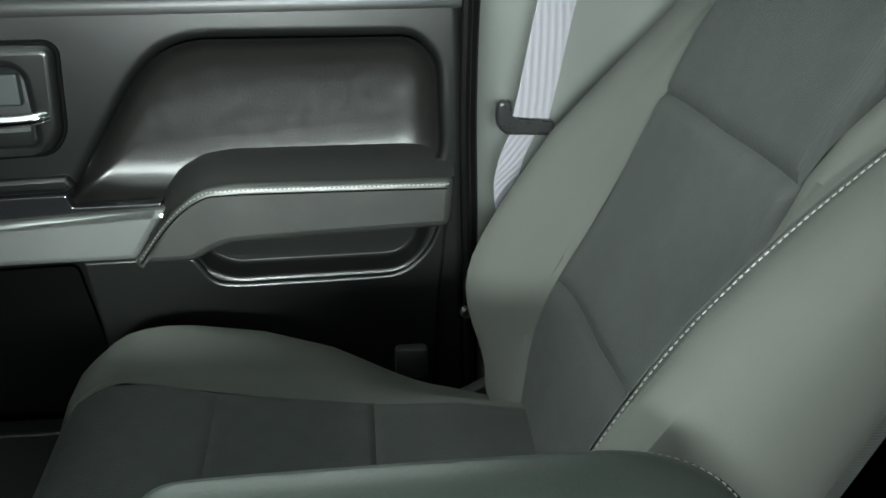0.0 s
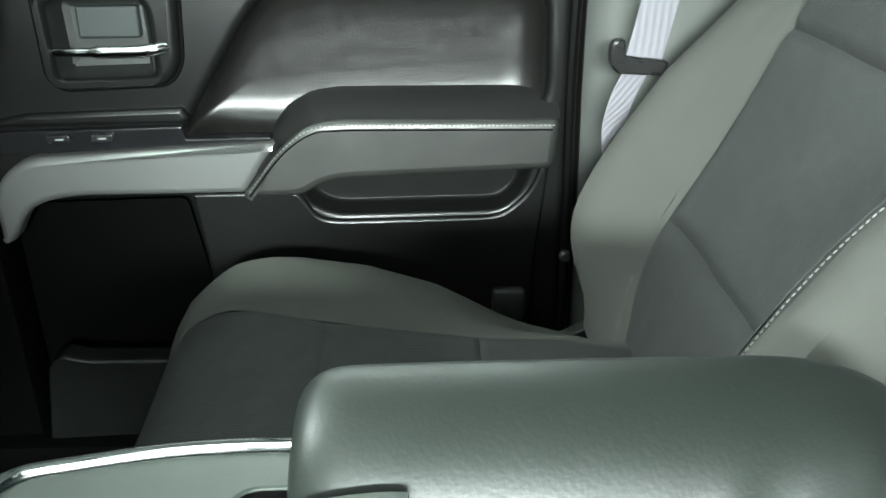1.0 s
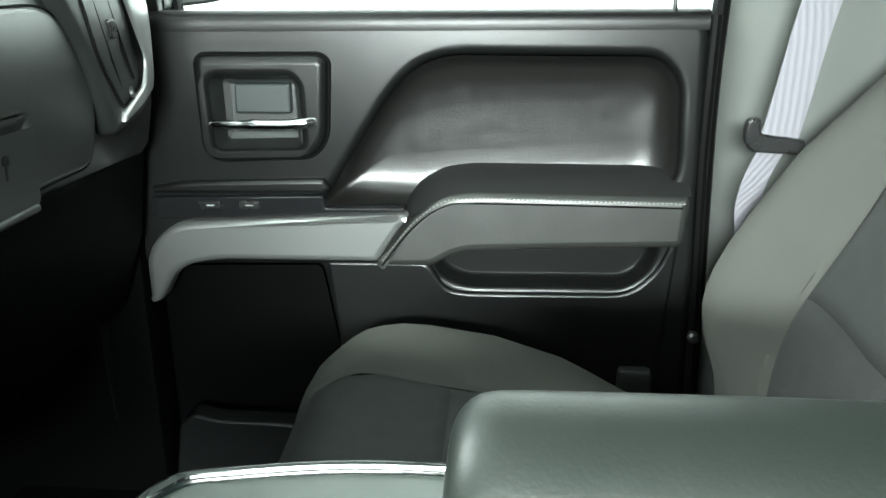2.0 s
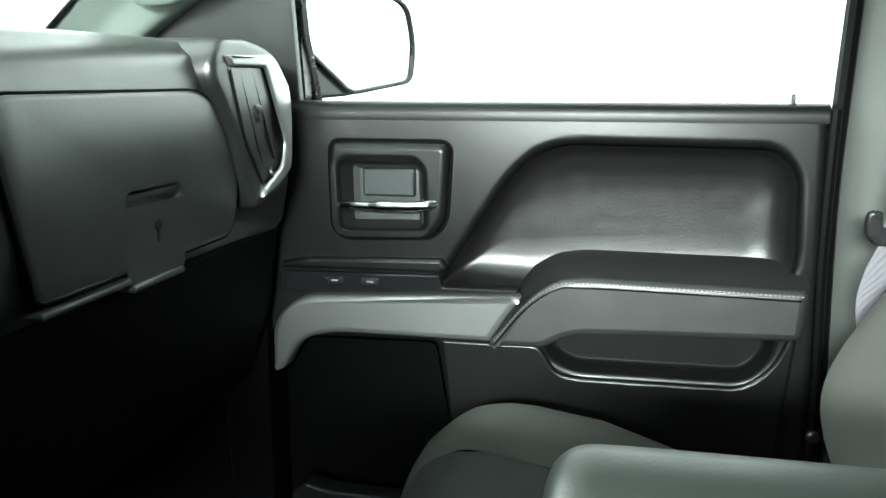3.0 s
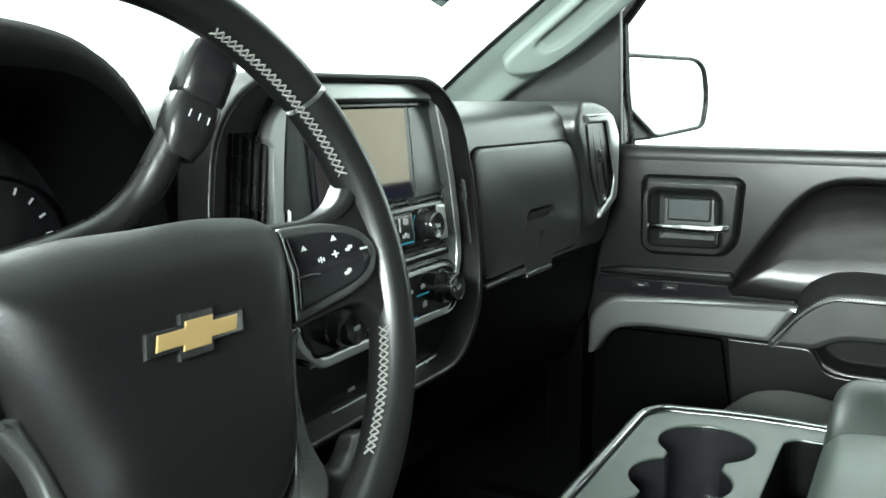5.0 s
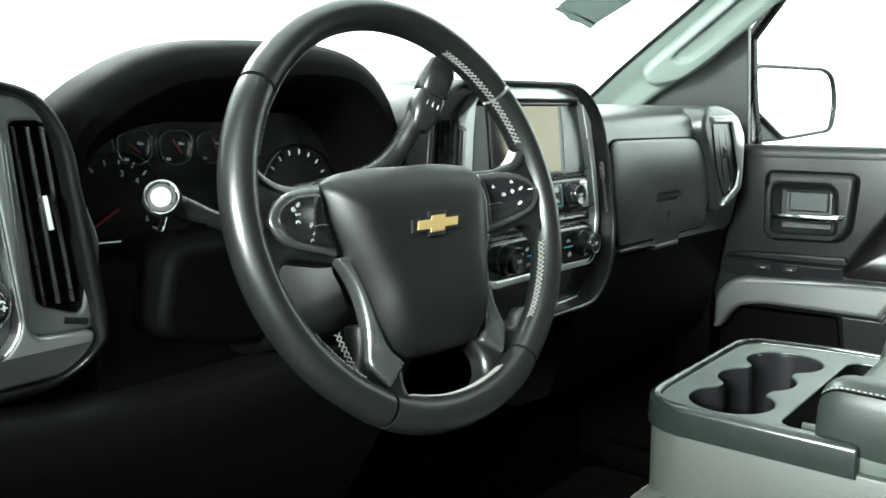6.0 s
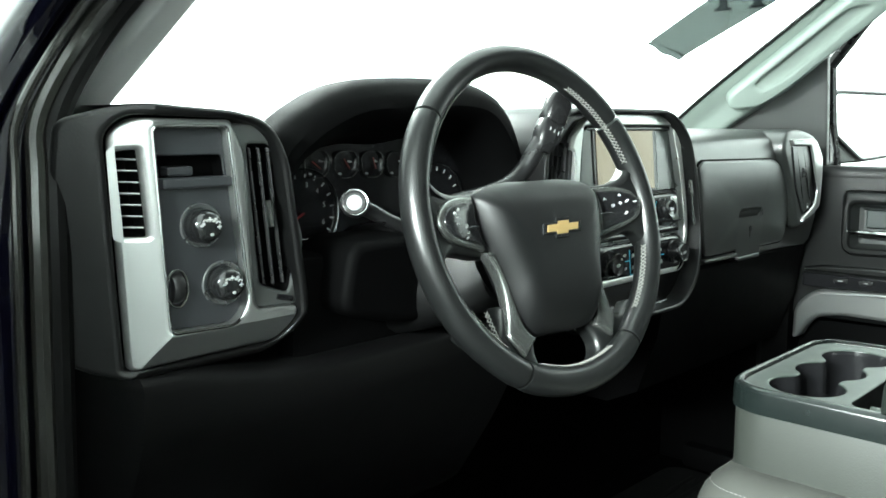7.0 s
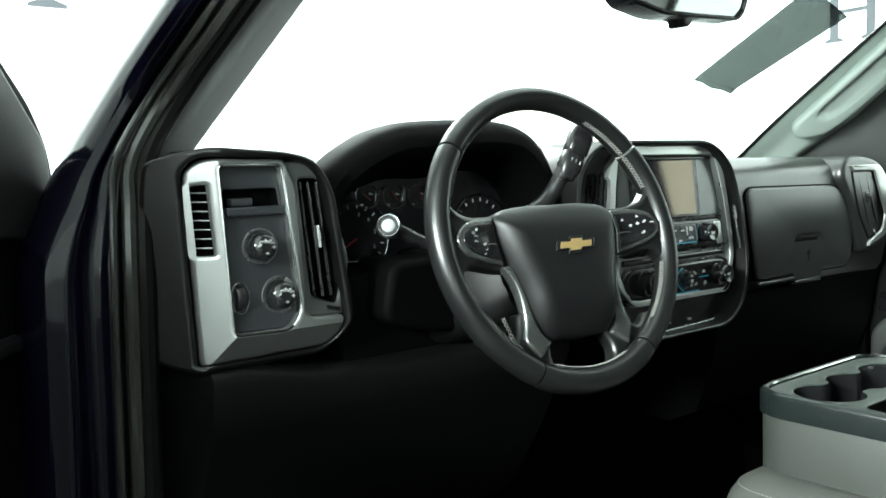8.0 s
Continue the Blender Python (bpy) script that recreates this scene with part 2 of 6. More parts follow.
def cap(bm, rings):
    edges = []
    for r in rings:
        for i in range(len(r)):
            e = bm.edges.get((r[i - 1], r[i])) or bm.edges.new((r[i - 1], r[i]))
            edges.append(e)
    made = bmesh.ops.triangle_fill(bm, use_beauty=True, use_dissolve=False, edges=edges)["geom"]
    faces = [g for g in made if isinstance(g, bmesh.types.BMFace)]
    for f in faces:
        f.normal_update()
    if faces and all(abs(f.normal.dot(faces[0].normal)) > 0.999 for f in faces):
        for f in faces:
            f.material_index = 1  # flat, see part()


def plate(bm, fr, outer, w0, w1, bev=0.002, holes=(), seg=2, back=False):
    """A plate from depth w0 to w1 with a rounded front edge, and holes right through it."""
    tops = []
    for pts, sg in [(outer, 1)] + [(h, -1) for h in holes]:
        prev = ring(bm, fr, pts, w0)
        for k in range(seg + 1):
            a = k / seg * math.pi / 2
            cur = ring(bm, fr, inset(pts, sg * bev * (1 - math.cos(a))), w1 - bev * (1 - math.sin(a)))
            bridge(bm, prev, cur)
            prev = cur
        tops.append(prev)
    cap(bm, tops)
    if back:
        cap(bm, [ring(bm, fr, pts, w0) for pts in [outer] + list(holes)])


def bowl(bm, fr, pts, levels, close=True):
    """Nested outlines: levels of (inset, w)."""
    prev = None
    for d, w in levels:
        cur = ring(bm, fr, inset(pts, d) if d else pts, w)
        if prev:
            bridge(bm, prev, cur)
        prev = cur
    if close:
        cap(bm, [prev])


def scoop(bm, fr, pts, a, b, levels):
    """Nested outlines that shrink towards the segment a-b: levels of (share, w)."""
    a, b = Vector(a), Vector(b)
    prev = None
    for s, w in levels:
        cur = []
        for p in pts:
            p = Vector(p)
            k = max(0.0, min(1.0, (p - a).dot(b - a) / max((b - a).length_squared, 1e-9)))
            q = p.lerp(a + (b - a) * k, s)
            cur.append(bm.verts.new(fr(q.x, q.y, w)))
        if prev:
            bridge(bm, prev, cur)
        prev = cur
    bm.faces.new(prev)


def grid(bm, f, nu, nv):
    vs = [[bm.verts.new(f(i / nu, j / nv)) for j in range(nv + 1)] for i in range(nu + 1)]
    for i in range(nu):
        for j in range(nv):
            bm.faces.new((vs[i][j], vs[i + 1][j], vs[i + 1][j + 1], vs[i][j + 1]))
    return vs


def loft(bm, rings, closed=True, caps=True):
    vs = [[bm.verts.new(p) for p in r] for r in rings]
    for a, b in zip(vs, vs[1:]):
        bridge(bm, a, b, closed)
    if caps and closed:
        cap(bm, [vs[0]])
        cap(bm, [vs[-1]])
    return vs


def smooth_line(pts, n=8, closed=False):
    """A smooth curve through points."""
    pts = [Vector(p) for p in pts]
    out, m = [], len(pts)
    for i in range(m if closed else m - 1):
        if closed:
            p0, p1, p2, p3 = pts[i - 1], pts[i], pts[(i + 1) % m], pts[(i + 2) % m]
        else:
            p0, p1, p2, p3 = pts[max(i - 1, 0)], pts[i], pts[i + 1], pts[min(i + 2, m - 1)]
        for k in range(n):
            s = k / n
            out.append(0.5 * ((2 * p1) + (p2 - p0) * s + (2 * p0 - 5 * p1 + 4 * p2 - p3) * s * s + (3 * p1 - p0 - 3 * p2 + p3) * s ** 3))
    if not closed:
        out.append(pts[-1])
    return out


def tube(bm, path, r, n=10, closed=False, flatten=1.0, up=(0, 0, 1)):
    """A round bar along a path; r is a number or one for each point."""
    path = [Vector(p) for p in path]
    rings, last = [], None
    for i, p in enumerate(path):
        a = path[i - 1] if (closed or i) else p
        b = path[(i + 1) % len(path)] if (closed or i < len(path) - 1) else p
        t = (b - a).normalized()
        s = t.cross(Vector(up)) if last is None else last - t * last.dot(t)
        s = s.normalized() if s.length > 1e-2 else t.orthogonal().normalized()
        last = s
        q = s.cross(t)
        rad = r[i] if isinstance(r, (list, tuple)) else r
        rings.append([p + s * math.cos(k / n * 2 * math.pi) * rad + q * math.sin(k / n * 2 * math.pi) * rad * flatten for k in range(n)])
    if closed:
        rings.append(rings[0])
    loft(bm, rings, True, not closed)


def lathe(bm, at, axis, profile, n=24):
    """A turned body: profile of (radius, height) along axis."""
    at, axis = Vector(at), Vector(axis).normalized()
    s = axis.orthogonal().normalized()
    q = axis.cross(s)
    rings = []
    for r, h in profile:
        rings.append([at + axis * h + (s * math.cos(k / n * 2 * math.pi) + q * math.sin(k / n * 2 * math.pi)) * max(r, 0.0002) for k in range(n)])
    loft(bm, rings, True, True)


def box(bm, lo, hi, bev=0.004, seg=2):
    """A block between two corners with rounded edges."""
    lo, hi = Vector(lo), Vector(hi)
    b2 = bmesh.new()
    bmesh.ops.create_cube(b2, size=1.0)
    b2.transform(Matrix.Translation((lo + hi) / 2) @ Matrix.Diagonal((*(hi - lo), 1)))
    if bev:
        bmesh.ops.bevel(b2, geom=b2.edges[:] + b2.verts[:], offset=bev, segments=seg, affect="EDGES", profile=0.5)
    me = bpy.data.meshes.new("tmp")
    b2.to_mesh(me)
    b2.free()
    bm.from_mesh(me)
    bpy.data.meshes.remove(me)


def shape(f, *a, **k):
    bm = bmesh.new()
    f(bm, *a, **k)
    return bm


def rect(x0, x1, z0, z1, r=0.0, n=4):
    pts = [(x0, z0), (x1, z0), (x1, z1), (x0, z1)]
    return rounded(pts, r, n) if r else pts


def lerp_table(table, t):
    for (a, va), (b, vb) in zip(table, table[1:]):
        if t <= b:
            s = (t - a) / (b - a)
            s = max(0.0, min(1.0, s))
            return va + (vb - va) * s
    return table[-1][1]


def ease(x):
    x = max(0.0, min(1.0, x))
    return x * x * (3 - 2 * x)


def stitches(bm, path, length=0.004, gap=0.0022, r=0.0007):
    """Short thread stitches along a path."""
    path = [Vector(p) for p in path]
    walk_on, need = 0.0, 0.0
    for a, b in zip(path, path[1:]):
        d = (b - a).length
        if d < 1e-6:
            continue
        while need < walk_on + d:
            s = (need - walk_on) / d
            p = a + (b - a) * s
            t = (b - a).normalized()
            tube(bm, [p, p + t * length * 0.5, p + t * length], [r * 0.5, r, r * 0.5], 4)
            need += length + gap
        walk_on += d


# ---- studio ----
def studio():
    w, f = 6.0, 5.4
    lit = [("wall_ahead", (-w, f, 0.9), (w, f + 0.12, 4.2)), ("wall_passenger_side", (w, -f, 0.9), (w + 0.12, f, 4.2)),
           ("wall_driver_side", (-w - 0.12, -f, 0.6), (-w, f, 4.2)), ("wall_behind", (-w, -f - 0.12, 1.6), (w, -f, 4.2))]
    dim = [("wall_ahead_base", (-w, f, 0), (w, f + 0.12, 0.9)), ("wall_passenger_base", (w, -f, 0), (w + 0.12, f, 0.9)),
           ("wall_driver_base", (-w - 0.12, -f, 0), (-w, f, 0.6)), ("wall_behind_base", (-w, -f - 0.12, 0), (w, -f, 1.6))]
    # The driver-side and rear walls are unseen and glow only to light the cab.
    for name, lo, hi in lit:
        structure(name, shape(box, lo, hi, 0), FILL_WALL if "driver" in name else WHITE_WALL, "white photo studio wall with its brightness put in as glow", "wall")
    for name, lo, hi in dim:
        structure(name, shape(box, lo, hi, 0), STUDIO_PAINT, "plain white photo studio wall", "wall")
    structure("ceiling", shape(box, (-w, -f, 4.2), (w, f, 4.3), 0), CEILING_GLOW, "evenly glowing white photo studio ceiling", "ceiling")
    # Unseen floor, made dark so that little light bounces into the footwell.
    structure("ground", shape(box, (-w, -f, -0.1), (w, f, 0), 0), STUDIO_FLOOR, "unseen photo studio floor under the truck, darkened to cut bounce light", "ground")


def wall_letters():
    """Large serif wall letters, of which only parts show."""
    def ahead(u, v, w=0.0):
        return Vector((u, 5.396 - w, v))

    def beside(u, v, w=0.0):
        return Vector((5.996 - w, u, v))
    t = thing("wall_letter", (0.34, 5.39, 2.6), "large grey serif letter T on the white studio wall", "letter")
    part("stroke", shape(plate, ahead, [(0.24, 2.53), (0.46, 2.53), (0.46, 2.55), (0.39, 2.575), (0.38, 2.70), (0.38, 3.10), (0.60, 3.08), (0.62, 3.0), (0.64, 3.0), (0.64, 3.16), (0.06, 3.16), (0.06, 3.0), (0.08, 3.0), (0.10, 3.08), (0.32, 3.10), (0.32, 2.70), (0.31, 2.575), (0.24, 2.55)], 0, 0.02, 0.002), LETTER, t)
    h = thing("wall_letter", (5.99, 3.3, 2.6), "large grey serif letter H on the white studio wall", "letter")
    bm = bmesh.new()
    for y in (3.485, 3.185):
        plate(bm, beside, [(y - 0.075, 2.44), (y + 0.075, 2.44), (y + 0.075, 2.455), (y + 0.032, 2.475), (y + 0.032, 3.02), (y + 0.075, 3.04), (y + 0.075, 3.055), (y - 0.075, 3.055), (y - 0.075, 3.04), (y - 0.032, 3.02), (y - 0.032, 2.475), (y - 0.075, 2.455)], 0, 0.02, 0.002)
    plate(bm, beside, rect(3.21, 3.455, 2.665, 2.695), 0, 0.018, 0.002)
    part("stroke", bm, LETTER, h)


wall_letters()
studio()


# ---- cab shell ----
def cab_shell():
    structure("floor", shape(box, (-0.82, -1.0, 0.60), (0.84, 1.05, 0.66), 0.01), CARPET, "black carpeted truck cab floor", "floor")
    structure("wall_firewall", shape(box, (-0.82, 1.02, 0.66), (0.84, 1.06, 1.43), 0.01), CARPET, "dark carpeted firewall under the dashboard", "wall")
    structure("wall_rear", shape(box, (-0.82, -1.04, 0.60), (0.84, -1.0, 1.38), 0.01), PLASTIC_SHADE, "dark rear wall of the truck cab", "wall")
    structure("sill_driver", shape(box, (-0.92, -1.0, 0.56), (-0.82, 1.0, 0.70), 0.02), PAINT, "dark painted door sill", "sill")
    structure("ceiling_headliner", shape(box, (-0.66, -1.0, 1.84), (0.68, 0.40, 1.88), 0.02), HEADLINER, "pale grey cloth headliner of the cab", "ceiling")
    structure("roof_rear_rail", shape(box, (-0.66, -1.04, 1.72), (0.68, -1.0, 1.84), 0.01), PILLAR_SHADED, "grey trim over the rear window", "trim")
    structure("window_rear", shape(box, (-0.74, -1.02, 1.37), (0.76, -1.014, 1.74), 0), DARK_GLASS, "dark tinted rear window", "window")
    for s, nm in ((1, "passenger"), (-1, "driver")):
        cx = 0.01
        x0, x1 = cx + s * 0.76, cx + s * 0.90
        lo, hi = min(x0, x1), max(x0, x1)
        structure("wall_rear_door_" + nm, shape(box, (lo if s < 0 else lo + 0.06, -1.0, 0.60), (hi - 0.06 if s < 0 else hi, -0.26, 1.38), 0.01), PLASTIC_SHADE,
                  "dark rear door trim behind the front seats", "door")
        structure("window_rear_" + nm, shape(box, (x0 + s * 0.05 - 0.003, -1.0, 1.37), (x0 + s * 0.05 + 0.003, -0.26, 1.80), 0), DARK_GLASS, "dark tinted rear side window", "window")
        structure("roof_side_rail_" + nm, shape(box, (min(cx + s * 0.66, cx + s * 0.78), -1.0, 1.78), (max(cx + s * 0.66, cx + s * 0.78), 0.38, 1.86), 0.02), PILLAR_SHADED,
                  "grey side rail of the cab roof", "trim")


cab_shell()


def kick_panels():
    structure("wall_kick_passenger", shape(box, (0.79, 0.72, 0.66), (0.86, 1.05, 1.37), 0.01), PLASTIC_SHADE, "dark kick panel in the passenger footwell", "wall")
    structure("wall_kick_driver", shape(box, (-0.80, 0.78, 0.66), (-0.775, 1.05, 1.42), 0.008), PLASTIC_SHADE, "dark kick panel in the driver footwell", "wall")
    post = [(-0.905, -0.110), (-0.86, -0.070), (-0.80, -0.042), (-0.772, -0.075), (-0.765, -0.20), (-0.80, -0.28), (-0.90, -0.28)]
    structure("b_pillar_driver", shape(plate, lambda u, v, w: Vector((u + 0.14 * max(0, w - 1.4), v, w)), rounded(post, 0.015), 0.60, 1.82, 0.01), PILLAR_SHADED, "grey door post trim on the driver side", "pillar")


kick_panels()


def floor_mat():
    m = thing("floor_mat", (0.5, 0.7, 0.66), "black ribbed rubber mat in the passenger footwell", "mat")
    o = rounded([(0.30, 0.36), (0.75, 0.36), (0.74, 0.96), (0.32, 0.96)], 0.05)
    part("sheet", shape(plate, flat(0.66), o, 0.0, 0.010, 0.003), FOOT_MAT, m)
    for i in range(14):
        part("rib", shape(box, (0.36, 0.42 + i * 0.035, 0.668), (0.70, 0.434 + i * 0.035, 0.675), 0.003), FOOT_MAT, m)


floor_mat()


def pillar(name, sections, mat, label, parent=None):
    bm = bmesh.new()
    loft(bm, sections)
    if parent:
        return part(name, bm, mat, parent, label)
    return structure(name, bm, mat, label, "pillar")


def right_pillar():
    """Passenger-side windscreen pillar with its grab handle."""
    secs = []
    for gx, gy, lx, ly, z in ((0.738, 1.055, 0.786, 0.925, 1.43), (0.723, 0.985, 0.772, 0.862, 1.48), (0.705, 0.888, 0.754, 0.740, 1.55), (0.680, 0.740, 0.730, 0.610, 1.65), (0.648, 0.545, 0.70, 0.44, 1.78), (0.628, 0.43, 0.68, 0.34, 1.86)):
        secs.append(rounded3([(gx, gy, z), (lx - 0.012, (gy + ly) / 2 + 0.012, z), (lx - 0.005, ly, z), (lx + 0.05, ly + 0.01, z), (lx + 0.04, gy + 0.02, z)]))
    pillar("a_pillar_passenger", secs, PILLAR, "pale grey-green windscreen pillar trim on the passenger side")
    seal = [(0.740, 1.052, 1.43), (0.7255, 0.982, 1.48), (0.7075, 0.885, 1.55), (0.6825, 0.737, 1.65), (0.6505, 0.542, 1.78)]
    structure("trim_windscreen_edge", shape(tube, smooth_line(seal, 5), 0.004, 6), RUBBER, "black windscreen edge beside the pale pillar", "trim")
    grab = thing("grab_handle", (0.73, 0.70, 1.58), "pale grey moulded grab handle on the windscreen pillar", "handle")
    out = Vector((-0.70, -0.56, -0.44)).normalized()

    def on(u, v, w=0.0):
        """u runs from the glass edge to the door side, v is the height."""
        g = Vector((0.723 - 0.25 * (v - 1.48), 0.985 - 1.45 * (v - 1.48), v))
        low = Vector((0.752 - 0.24 * (v - 1.48), 0.852 - 1.42 * (v - 1.48), v))
        return g.lerp(low, u / 0.14) + out * (w + 0.020)
    pad = rounded([(0.046, 1.540), (0.085, 1.512), (0.140, 1.518), (0.151, 1.555), (0.148, 1.80), (0.046, 1.80)], [0.015, 0.03, 0.025, 0.02, 0.02, 0.02], 6)
    hole = rounded([(0.068, 1.566), (0.108, 1.554), (0.116, 1.58), (0.111, 1.70), (0.068, 1.70)], [0.014, 0.016, 0.014, 0.014, 0.014], 5)
    part("grip", shape(plate, on, pad, -0.03, 0.0, 0.010, (hole,), 6), PILLAR, grab)
    part("finger_recess", shape(scoop, on, hole, (0.090, 1.58), (0.090, 1.68), [(-0.04, -0.006), (0.04, -0.008), (0.12, -0.010), (0.3, -0.0115), (0.8, -0.012)]), PILLAR, grab)


def rounded3(pts, n=3, k=0.25):
    """Rounds the corners of a closed ring of 3D points."""
    pts = [Vector(p) for p in pts]
    out = []
    for i, p in enumerate(pts):
        a, b = pts[i - 1], pts[(i + 1) % len(pts)]
        q0, q1 = p.lerp(a, k), p.lerp(b, k)
        for j in range(n + 1):
            s = j / n
            out.append(q0 * (1 - s) ** 2 + p * 2 * s * (1 - s) + q1 * s * s)
    return out


def left_pillar():
    """Driver-side windscreen pillar: grey trim, seals and painted body side, seen through the open door."""
    zs = (1.40, 1.47, 1.55, 1.62, 1.70, 1.78, 1.86)
    glass = [(-0.692 + 0.45 * (z - 1.47), 0.808 - 1.01 * (z - 1.47)) for z in zs]
    trim = [(-0.745 + 0.45 * (z - 1.47), 0.794 - 1.07 * (z - 1.47)) for z in zs]
    secs = [rounded3([(g[0], g[1], z), (t[0] + 0.012, t[1] - 0.012, z), (t[0], t[1], z), (t[0] - 0.02, t[1] + 0.05, z), (g[0] - 0.01, g[1] + 0.06, z)]) for g, t, z in zip(glass, trim, zs)]
    pillar("a_pillar_driver", secs, PILLAR_LIT, "grey windscreen pillar trim on the driver side")
    edge = [Vector((-0.800, 0.700, 0.66)), Vector((-0.797, 0.695, 1.0)), Vector((-0.795, 0.684, 1.25)), Vector((-0.793, 0.680, 1.36)), Vector((-0.788, 0.687, 1.43)), Vector((-0.778, 0.700, 1.48))]
    edge += [Vector((t[0] - 0.026, t[1] - 0.008, z)) for t, z in zip(trim, zs)][2:]
    path = smooth_line(edge, 5)

    def side(shift):
        return [p + Vector((shift, 0.12 * abs(shift) - 0.004, 0)) for p in path]
    def wide(z):
        return 1.0 - 0.46 * ease((z - 1.36) / 0.14)
    ring_o = ((0.03, 0.05), (-0.004, 0.012), (-0.024, 0.012), (-0.032, 0.020), (-0.048, 0.022), (-0.058, 0.014), (-0.082, 0.018), (-0.096, 0.030), (-0.104, 0.050), (-0.10, 0.09), (0.02, 0.11))
    body = [rounded3([p + Vector((x * (wide(p.z) if x < 0 else 1), y, 0)) for x, y in ring_o], 3, 0.3) for p in path]
    pillar("body_pillar_driver", body, PAINT, "glossy dark blue painted windscreen pillar and door frame")
    for off, r, mat, nm in ((0.006, 0.010, RUBBER, "trim_door_seal"), (-0.008, 0.0085, SEAL_HIGHLIGHT, "trim_door_seal_bulb"), (-0.024, 0.0040, SEAL_HIGHLIGHT, "trim_drip_rail")):
        structure(nm, shape(tube, side(off), r, 10), mat, "rubber seal along the open door frame", "trim")


right_pillar()
left_pillar()


def windscreen():
    """The sloping front glass with its dark lower edge."""
    lo = [Vector((x, 1.04 - 0.05 * abs(x / 0.75) ** 2.2 - 0.16 * (x < 0) * abs(x / 0.73) ** 2, 1.445)) for x in [i / 12 * 1.46 - 0.73 for i in range(13)]]
    hi = [Vector((x * 0.9, 0.40 + 0.04 * (1 - abs(x / 0.75) ** 2), 1.85)) for x in [i / 12 * 1.46 - 0.73 for i in range(13)]]
    bm = bmesh.new()
    grid(bm, lambda u, v: lo[round(u * 12)].lerp(hi[round(u * 12)], v), 12, 8)
    ob = structure("windscreen", bm, GLASS, "large clear sloping windscreen", "window")
    ob.visible_shadow = False


windscreen()


# ---- passenger door ----
def bowed(f, *a, cuts=0):
    """A part of the door's inner skin, which leans away towards the window."""
    bm = bmesh.new()
    f(bm, *a)
    if cuts:
        bmesh.ops.recalc_face_normals(bm, faces=bm.faces)
        bmesh.ops.inset_region(bm, faces=[g for g in bm.faces if g.material_index == 1], thickness=0.0025, use_even_offset=True)
        for g in bm.faces:
            g.material_index = 0
    for i in range(cuts):
        bmesh.ops.bisect_plane(bm, geom=bm.verts[:] + bm.edges[:] + bm.faces[:], dist=1e-5, plane_co=(0, 0, 1.215 + 0.013 * i), plane_no=(0, 0, 1))
    for vert in bm.verts:
        vert.co.x += 0.18 * max(0.0, vert.co.z - 1.21) ** 2
    return bm


